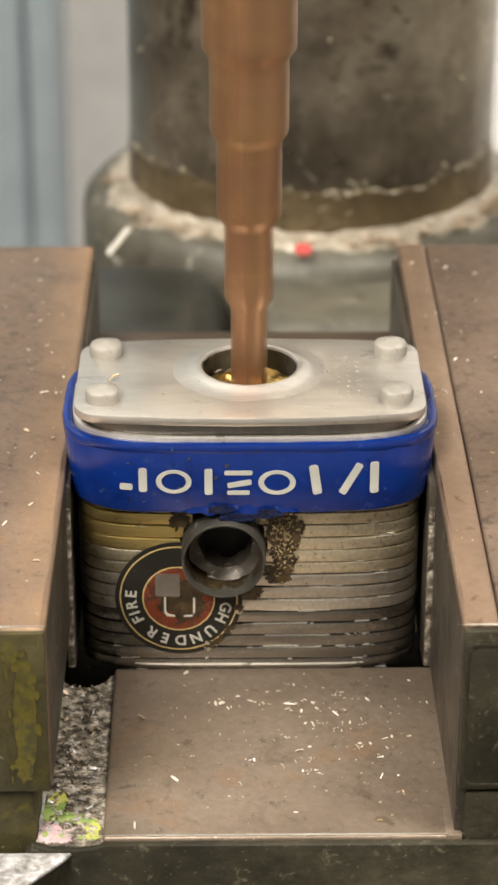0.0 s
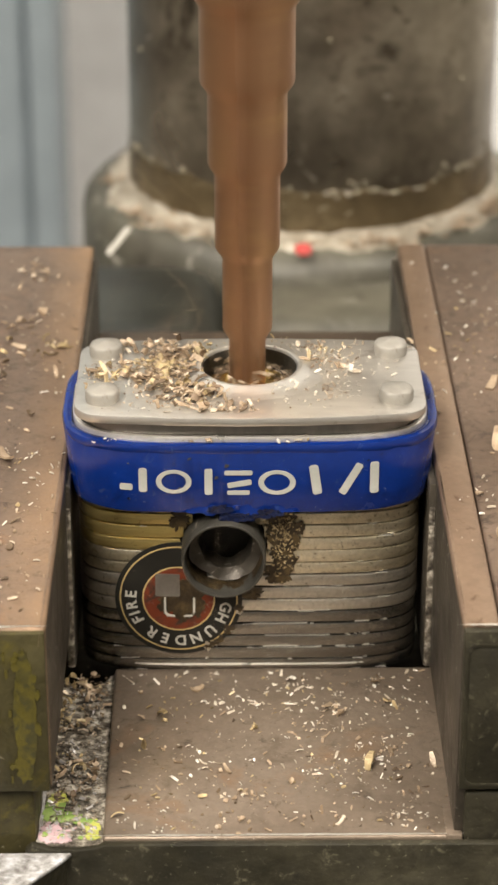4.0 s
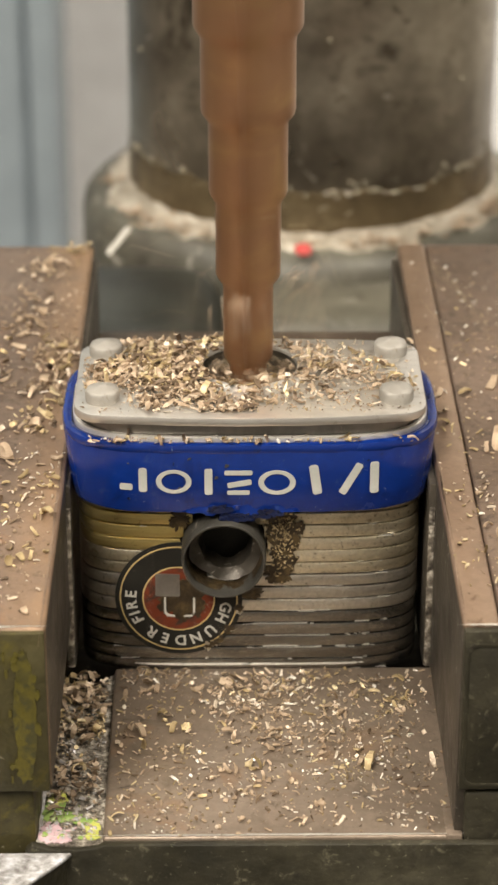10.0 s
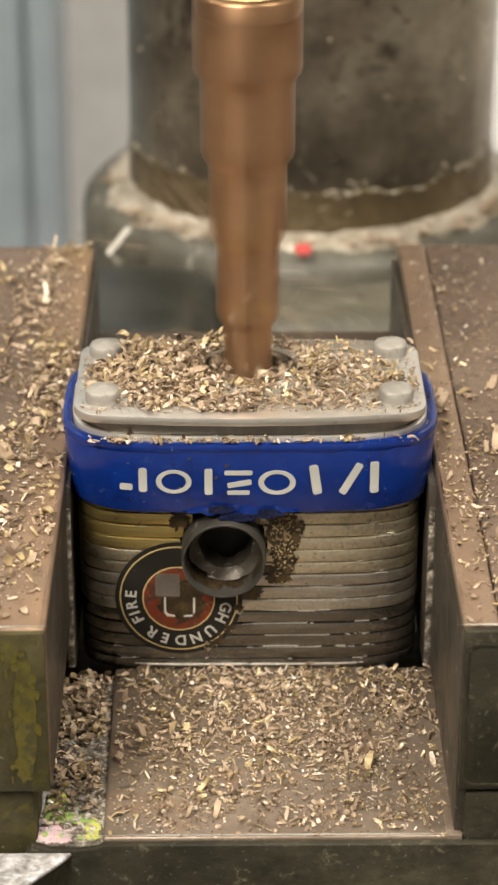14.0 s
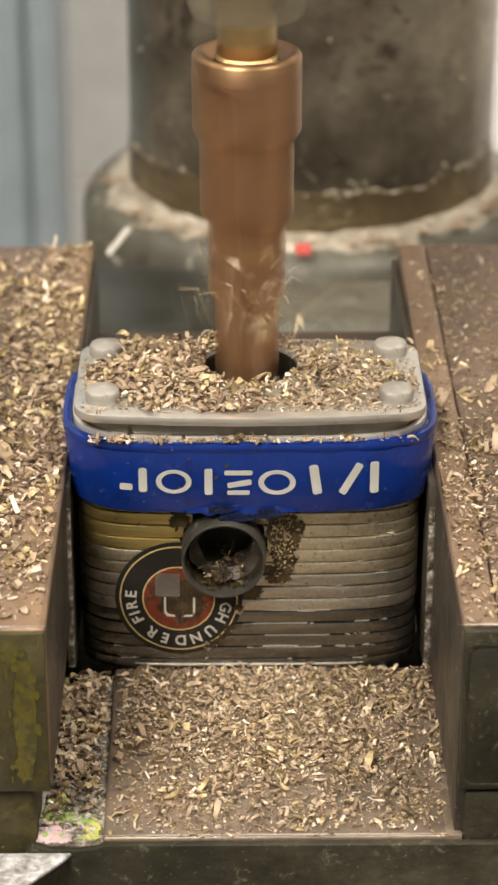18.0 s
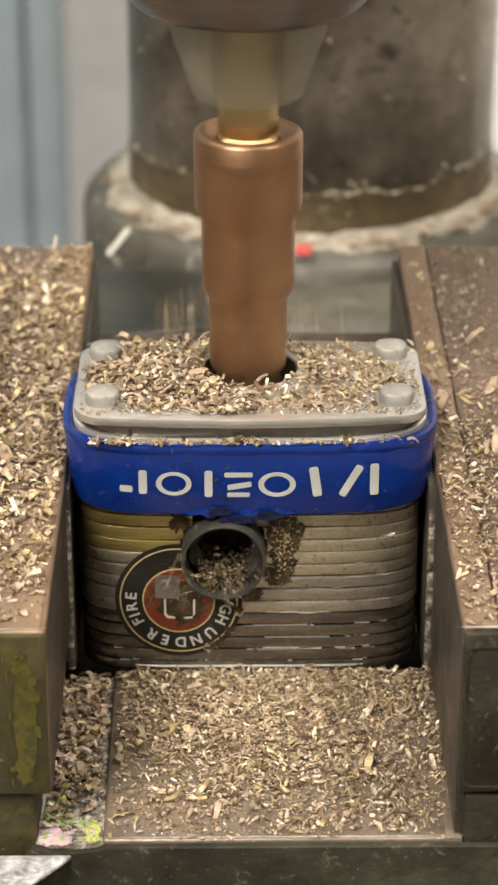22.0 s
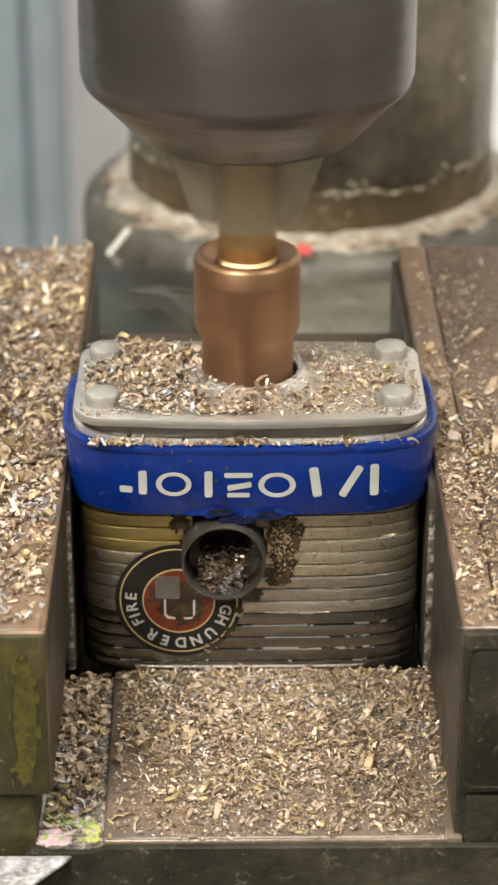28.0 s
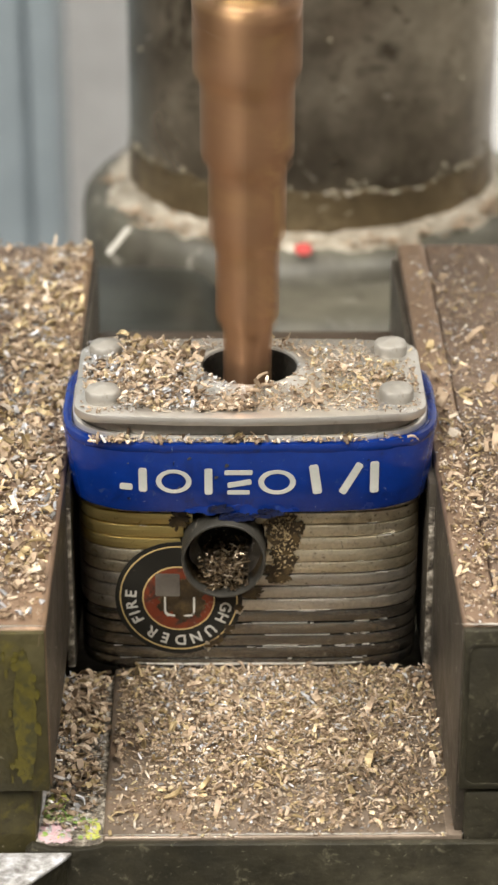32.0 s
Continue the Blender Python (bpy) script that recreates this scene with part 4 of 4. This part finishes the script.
def strew(name, label, seed, count, per, size, inside, place, height, curve, spread=2.6, pile=0.0, late=23.0, from_side=99.0, shed=None):
    """Chips that fall on one surface: count clutches of per flakes. inside(x, y) bounds the surface, place(rnd) gives a middle."""
    rnd = random.Random(seed)
    st = thing(name, label, "metal chips", kind="stuff")
    for k in range(count):
        t = when(rnd, curve)
        for _ in range(40):
            cx, cy = place(rnd)
            if inside(cx, cy):
                break
        spots = []
        for _ in range(per * 4):
            x, y = cx + rnd.gauss(0, spread / 2), cy + rnd.gauss(0, spread / 2)
            if inside(x, y) and len(spots) < per and math.hypot(x - cx, y - cy) < 7.0:
                spots.append((x - cx, y - cy, rnd.random() * pile * max(0.05, t / LENGTH) + 0.02))
        if not spots:
            continue
        if t < 0.3:
            spots = spots[:1]
        mat = rnd.choice((CHIP_MIX, CHIP_MIX, CHIP_MIX, CHIP_SILVER, CHIP_SILVER, CHIP_SILVER, CHIP_BRASS)) if t > late else CHIP_DARK if late > 90 else rnd.choice((CHIP_BRASS, CHIP_BRASS, CHIP_BRASS, CHIP_GOLD))
        if t < 4 and size < 0.8 and rnd.random() < 0.4:
            mat = PALE
        ob = new("chip", chip_mesh(rnd, spots, size * (0.76 if t > 19 and size <= 1 else 1), mat))
        ob.parent = st
        FLIGHTS.append((ob, t, (cx, cy, height(cx, cy)), t > from_side, rnd.random(), rnd.random(), shed(rnd, cx, cy, t) if shed else 0))
    return st


def fly(ob, t, land, side, u, w, leave=0):
    x, y, z = land
    if side:
        rest, lip = (HX, HY, -20.0), (-3.2 + (w - 0.5) * 4, 27.2, -10.5)
    else:
        rest = (HX + (u - 0.5) * 2, HY + (w - 0.5) * 2, -20.0)
        d = Vector((x - HX, y - HY, 0)).normalized()
        lip = (HX + d.x * 3.2, HY + d.y * 3.2, 11.0)
    home = mm(x, y, z)
    if t < 0.3:
        walk(ob, [(0, home), (LENGTH, home)])
        return
    air = 0.1 + 0.08 * u
    top = mm((lip[0] + x) / 2, (lip[1] + y) / 2, max(lip[2], z) + (1.5 if side else 4 + 12 * w), 60 * (u - 0.5), 80 * (w - 0.5), 120 * (u - 0.5))
    start = mm(*rest, 30 * (w - 0.5), 0, 140 * (u - 0.5))
    go = max(0.02, t - air - 0.07)
    if leave:
        # shaken off over the back of the lock again
        walk(ob, [(0, start), (go, start), (max(go + 0.034, t - air), mm(*lip, 40 * (w - 0.5), 0, 140 * (u - 0.5))), (t - air / 2, top), (t, home), (leave, home),
                  (leave + 0.12, mm(x * 0.95, 52, z + 3 + 3 * u, 50 * u)), (leave + 0.26, mm(x * 0.9, 58, -10, 80 * u)), (leave + 0.36, mm(x * 0.9, 62, -29.5, 80 * u)), (LENGTH, mm(x * 0.9, 62, -29.5, 80 * u))])
        return
    walk(ob, [(0, start), (go, start), (max(go + 0.034, t - air), mm(*lip, 40 * (w - 0.5), 0, 140 * (u - 0.5))), (t - air / 2, top), (t, home), (LENGTH, home)] if t < LENGTH - 0.05 else
         [(0, start), (go, start), (t - air, mm(*lip)), (t - air / 2, top), (LENGTH, home)])


def in_box(x0, x1, y0, y1):
    return lambda x, y: x0 <= x <= x1 and y0 <= y <= y1


def on_lock(x, y):
    if abs(x + 0.3) > 18.2 or y < 31.2 or y > 49.6 or math.hypot(x - HX, y - HY) < 5.3:
        return False
    return all(math.hypot(x - a, y - b) > 2.2 for a, b in ((-16.2, 46.5), (-16.1, 34.6), (15.4, 46.6), (15.3, 34.6)))


def lock_top(x, y):
    """Height of the lock end, with its raised rim, at x, y."""
    return PLATE_Z + 0.6 * max(0.0, min(1.0, (8.2 - math.hypot(x - HX, y - HY)) / 1.6))


def strew_all():
    flat = lambda h: (lambda x, y: h)
    early = [(0, 0), (1, 0.002), (3, 0.01), (6, 0.025), (9, 0.06), (11, 0.105), (13, 0.2), (15, 0.36), (17, 0.52), (19, 0.66), (23, 0.82), (28, 0.95), (32, 1.0)]
    slow = [(0, 0), (1, 0.02), (3, 0.09), (6, 0.22), (9, 0.36), (13, 0.6), (19, 0.85), (32, 1.0)]
    # plate in front of the lock
    strew("chips_on_plate", "pale brass and steel chips strewn over the brown plate", 11, 700, 22, 0.64, in_box(-14.9, 19.8, 0.2, 31.6),
          lambda r: (r.triangular(-17, 22, 2), 32 - abs(r.gauss(0, 14.5))), flat(-24.0), early, 3.4, 1.0, 25.0, 19.0)
    strew("fine_chips_on_plate", "fine metal grit scattered over the brown plate", 12, 320, 16, 0.5, in_box(-14.9, 19.8, -0.3, 31.6),
          lambda r: (r.uniform(-15, 20), r.uniform(0, 31)), flat(-24.0), [(0, 0.025), (1, 0.045), (3, 0.1), (6, 0.2), (9, 0.28), (13, 0.44), (19, 0.74), (32, 1)], 6.0, 0.1, 23)
    strew("loose_chips_on_plate", "single curled brass chips on the plate", 17, 230, 1, 1.25, in_box(-14.9, 19.8, 0.2, 31.6),
          lambda r: (r.uniform(-15, 20), 31.5 - 30 * r.random() ** 1.2), flat(-23.9), slow, 2.0, 0.5, 26)
    strew("chip_clumps_on_plate", "small clumps of curled brass chips on the plate", 27, 60, 6, 1.0, in_box(-14.9, 19.8, 0.2, 31.6),
          lambda r: (r.uniform(-14, 19), 31.5 - 29 * r.random() ** 1.2), flat(-23.9), [(0, 0), (1, 0.03), (3, 0.14), (6, 0.34), (9, 0.46), (13, 0.66), (19, 0.87), (32, 1.0)], 1.1, 0.6, 26)
    strew("chips_in_slot", "brass chips heaped in the oily slot", 13, 110, 13, 0.95, in_box(-21.6, -15.9, 1.5, 31.5),
          lambda r: (r.uniform(-21.6, -16), 31 - abs(r.gauss(0, 14))), flat(-24.4), [(0, 0), (3, 0.1), (6, 0.27), (9, 0.36), (13, 0.52), (17, 0.68), (32, 1)], 2.4, 0.8)
    # jaws
    strew("chips_on_moving_jaw", "brass and silver chips heaped on the brown jaw", 14, 340, 19, 1.0, in_box(-37, JL - 0.4, 1, 99.5),
          lambda r: (-20.5 - abs(r.gauss(0, 8)), r.gauss(52, 27)), flat(0.0), [(0, 0.0), (1, 0.006), (3, 0.02), (6, 0.045), (9, 0.09), (11, 0.13), (13, 0.22), (15, 0.38), (17, 0.55), (19, 0.7), (25, 0.9), (32, 1.0)], 3.4, 1.0, 22)
    strew("fine_chips_on_moving_jaw", "fine metal grit on the brown jaw", 18, 180, 16, 0.55, in_box(-37, JL - 0.3, 0.5, 99.5),
          lambda r: (r.uniform(-34, -20), r.uniform(1, 99)), flat(0.0), [(0, 0), (3, 0.05), (6, 0.12), (9, 0.2), (13, 0.4), (19, 0.75), (32, 1)], 7.0, 0.1, 22)
    strew("loose_chips_on_moving_jaw", "single large curled chips on the brown moving jaw", 28, 90, 1, 1.6, in_box(-36, JL - 0.6, 1, 99),
          lambda r: (-21 - abs(r.gauss(0, 7)), r.gauss(42, 22)), flat(0.0), slow, 1.6, 0.6, 25)
    strew("chips_on_fixed_jaw", "scattered metal chips on the brown fixed jaw", 15, 115, 13, 0.7, in_box(JR + 0.3, 37, 0.5, 99.5),
          lambda r: (20 + abs(r.gauss(0, 7)), r.gauss(27, 20)), flat(0.05), early, 3.4, 0.5, 22)
    strew("fine_chips_on_fixed_jaw", "fine metal grit on the brown fixed jaw", 19, 260, 17, 0.5, in_box(JR + 0.3, 37, 0.5, 99.5),
          lambda r: (r.uniform(20, 34), 99 - 98 * r.random() ** 0.8), flat(0.05), [(0, 0), (3, 0.03), (6, 0.07), (9, 0.13), (13, 0.3), (17, 0.55), (23, 0.8), (32, 1)], 7.0, 0.1, 20)
    strew("loose_chips_on_fixed_jaw", "single large curled chips on the brown fixed jaw", 29, 90, 1, 1.5, in_box(JR + 0.6, 36, 1, 99),
          lambda r: (20.5 + abs(r.gauss(0, 7)), r.gauss(42, 16)), flat(0.05), slow, 1.6, 0.6, 25)
    # lock
    strew("chips_on_lock", "curled brass chips piled on the aluminium lock end", 16, 230, 22, 0.95, on_lock,
          lambda r: (r.gauss(-8.5, 4.5), r.gauss(41.5, 4.5)), lock_top, [(0, 0), (1, 0.03), (3, 0.14), (6, 0.38), (9, 0.6), (13, 0.86), (17, 0.97), (20, 1.0)], 2.4, 2.4, 18.5, 99.0,
          lambda r, x, y, t: r.uniform(20.3, 25.5) if r.random() < (0.95 if math.hypot(x - HX, y - HY) < 9.3 else 0.25) else 0)
    strew("chips_beside_keyway", "curled brass chips scattered on the clearer side of the lock end", 25, 110, 17, 0.75, on_lock,
          lambda r: (r.gauss(6, 5), r.gauss(41, 5)), lock_top, [(0, 0), (3, 0.03), (6, 0.1), (9, 0.3), (11, 0.5), (13, 0.8), (17, 0.97), (20, 1.0)], 2.4, 0.9, 18.5, 99.0,
          lambda r, x, y, t: r.uniform(20.3, 25.5) if r.random() < (0.95 if math.hypot(x - HX, y - HY) < 8.5 else 0.5) else 0)
    strew("silver_chips_on_lock", "silvery chips lying on the brass chips on the lock end", 24, 70, 14, 0.85, on_lock,
          lambda r: (r.gauss(-11, 3.5), r.gauss(40.5, 4)), flat(PLATE_Z + 0.3), [(0, 0), (22, 0.0), (25, 0.4), (28, 0.8), (32, 1.0)], 2.4, 0.7, 0.0)
    strew("fine_chips_on_lock", "fine brass grit on the aluminium lock end", 20, 260, 17, 0.4, on_lock,
          lambda r: (r.uniform(-18, 18), r.uniform(31, 49)), lock_top, [(0, 0), (6, 0.14), (13, 0.5), (19, 0.85), (32, 1)], 5.0, 0.1, 17.5)
    # swarf that turns in the mouth of the bore
    rnd = random.Random(44)
    bore = thing("swarf_in_bore", "brass swarf churning in the mouth of the bore", "metal chips", kind="stuff")
    for k in range(4):
        spots = []
        for _ in range(60):
            a, r = rnd.random() * 6.283, 5.0 * math.sqrt(rnd.random())
            spots.append((r * math.cos(a), r * math.sin(a), rnd.random() * 1.1 + 0.12 * (5 - r)))
        ob = new("chip", chip_mesh(rnd, spots, 0.95, rnd.choice((CHIP_BRASS, CHIP_DARK, CHIP_BRASS))))
        ob.parent = bore
        SWARF.append((ob, 9 + 8 * k, 0.25 * k))
    strew("chips_on_bumper", "small brass chips caught on the ledge of the blue bumper", 21, 80, 6, 0.72, in_box(-17.5, 17.5, 29.9, 31.3), lambda r: (17.5 - 35 * r.random() ** 0.6, r.uniform(30, 31.2)), flat(5.0), slow, 2.5, 0.2)
    strew("chips_in_sleeve", "metal chips heaped in the mouth of the sleeve", 22, 110, 11, 0.62, in_box(-6.0, -0.5, 28.8, 35), lambda r: (r.gauss(-3.0, 1.2), r.uniform(29, 34)),
          lambda x, y: -8.5 - math.sqrt(max(0.0, 4.1 ** 2 - (x + 3.2) ** 2)), [(0, 0), (17, 0.0), (19, 0.2), (22, 0.55), (28, 0.9), (32, 1)], 1.6, 5.0, 99, 0.0)
    rnd = random.Random(31)
    spots = [(min(19.5, rnd.triangular(-14.5, 20, 14)), rnd.triangular(1, 31.5, 24), 0.02) for _ in range(150)]
    for _ in range(9):
        x, y = rnd.uniform(-13, 18), rnd.uniform(4, 29)
        spots += [(x + rnd.gauss(0, 0.3), y + rnd.gauss(0, 0.3), rnd.random() * 0.3) for _ in range(6)]
    specks = new("specks_on_plate", chip_mesh(rnd, spots, 0.46, PALE))
    specks.matrix_basis = mm(0, 0, -23.95)
    tagged(specks, "tiny bright metal specks on the brown plate", "metal chips", kind="stuff")
    for name, x0, x1, label in (("specks_on_moving_jaw", -34, -21, "tiny pale specks on the brown moving jaw"), ("specks_on_fixed_jaw", 20.5, 34, "tiny pale specks on the brown fixed jaw")):
        spots = [(rnd.uniform(x0, x1), rnd.uniform(2, 98), 0.02) for _ in range(70)]
        ob = new(name, chip_mesh(rnd, spots, 0.5, PALE))
        ob.matrix_basis = mm(0, 0, 0.05)
        tagged(ob, label, "metal chips", kind="stuff")
    spots = [(rnd.uniform(-21.4, -16), 0.8 + 29 * rnd.random() ** 1.2, rnd.random() * 0.25) for _ in range(420)]
    ob = new("grit_in_slot", chip_mesh(rnd, spots, 0.5, CHIP_MIX))
    ob.matrix_basis = mm(0, 0, -24.7)
    tagged(ob, "pale oily metal grit lying in the slot", "metal chips", kind="stuff")
    # dust that lay round the column from the start
    rnd = random.Random(30)
    dust = thing("chips_on_collar", "pale dusty swarf lying round the column foot", "metal chips", kind="stuff")
    for k in range(70):
        a = radians(180 + 180 * rnd.random()) if rnd.random() < 0.9 else rnd.random() * 6.28
        r = rnd.gauss(32.4, 1.4)
        cx, cy = 11.2 + max(30.3, r) * math.cos(a), 185 + max(30.3, r) * math.sin(a)
        ob = new("chip", chip_mesh(rnd, [(rnd.gauss(0, 1.3), rnd.gauss(0, 1.0), rnd.random() * 0.8) for _ in range(26)], 0.9, CHIP_BRASS))
        ob.parent, ob.matrix_basis = dust, mm(cx, cy, -20.9)
    ring = lathe([(30.1, -0.5), (30.2, 1.6), (31.4, 1.2), (33, 0.5), (34.5, -0.6), (35, -1.5)], 120)
    part("dust_bank", roughen(roughen(ring, 0.7, 0.25), 0.4, 0.9), DUST, dust, at=mm(11.2, 185, -21.0))
    curl = thing("shaving", "pale curled metal shaving on the bracket", "metal chips")
    part("strip", roughen(box(-3.4, 3.4, -0.5, 0.5, 0, 0.25, 0.1), 0.3, 0.5), LINEN, curl, at=mm(-19.5, 152, -19.8, 0, -18, 62))


def motions():
    walk(PLUG, [(t, mm(HX, HY, z)) for t, z in ((0, 6.1), (6, 6.0), (12, 5.6), (14, 5.0), (16.5, 1.5), (18, -2), (20, -8), (24, -15), (32, -19))])
    for ob, speed, drop in SWARF:
        rows = []
        for i in range(0, int(LENGTH * FPS) + 1, 2):
            t = i / FPS
            z = np.interp(t, (0, 2, 6, 10, 14, 16.5, 18, 20, 22, 25, 32), (4.6, 5.6, 6.4, 7.2, 7.8, 7.0, 5.0, 2.0, -3, -10, -14)) - drop
            rows.append((t, mm(HX, HY, z, 0, 0, -speed * i)))
        walk(ob, rows)
    rows = []
    for i in range(int(LENGTH * FPS) + 1):
        t = i / FPS
        a = radians(-85.0 * i)
        rows.append((t, mm(HX - 0.2 + 0.12 * math.cos(a), HY + 0.12 * math.sin(a), tip_at(t), 0, 0, -85.0 * i)))
    walk(BIT, rows)
    walk(CHUCK_THING, rows)
    for flight in FLIGHTS:
        fly(*flight)


setting()
machine()
vise()
LOCK, PLUG = padlock()
BIT, CHUCK_THING = drill()
strew_all()
motions()
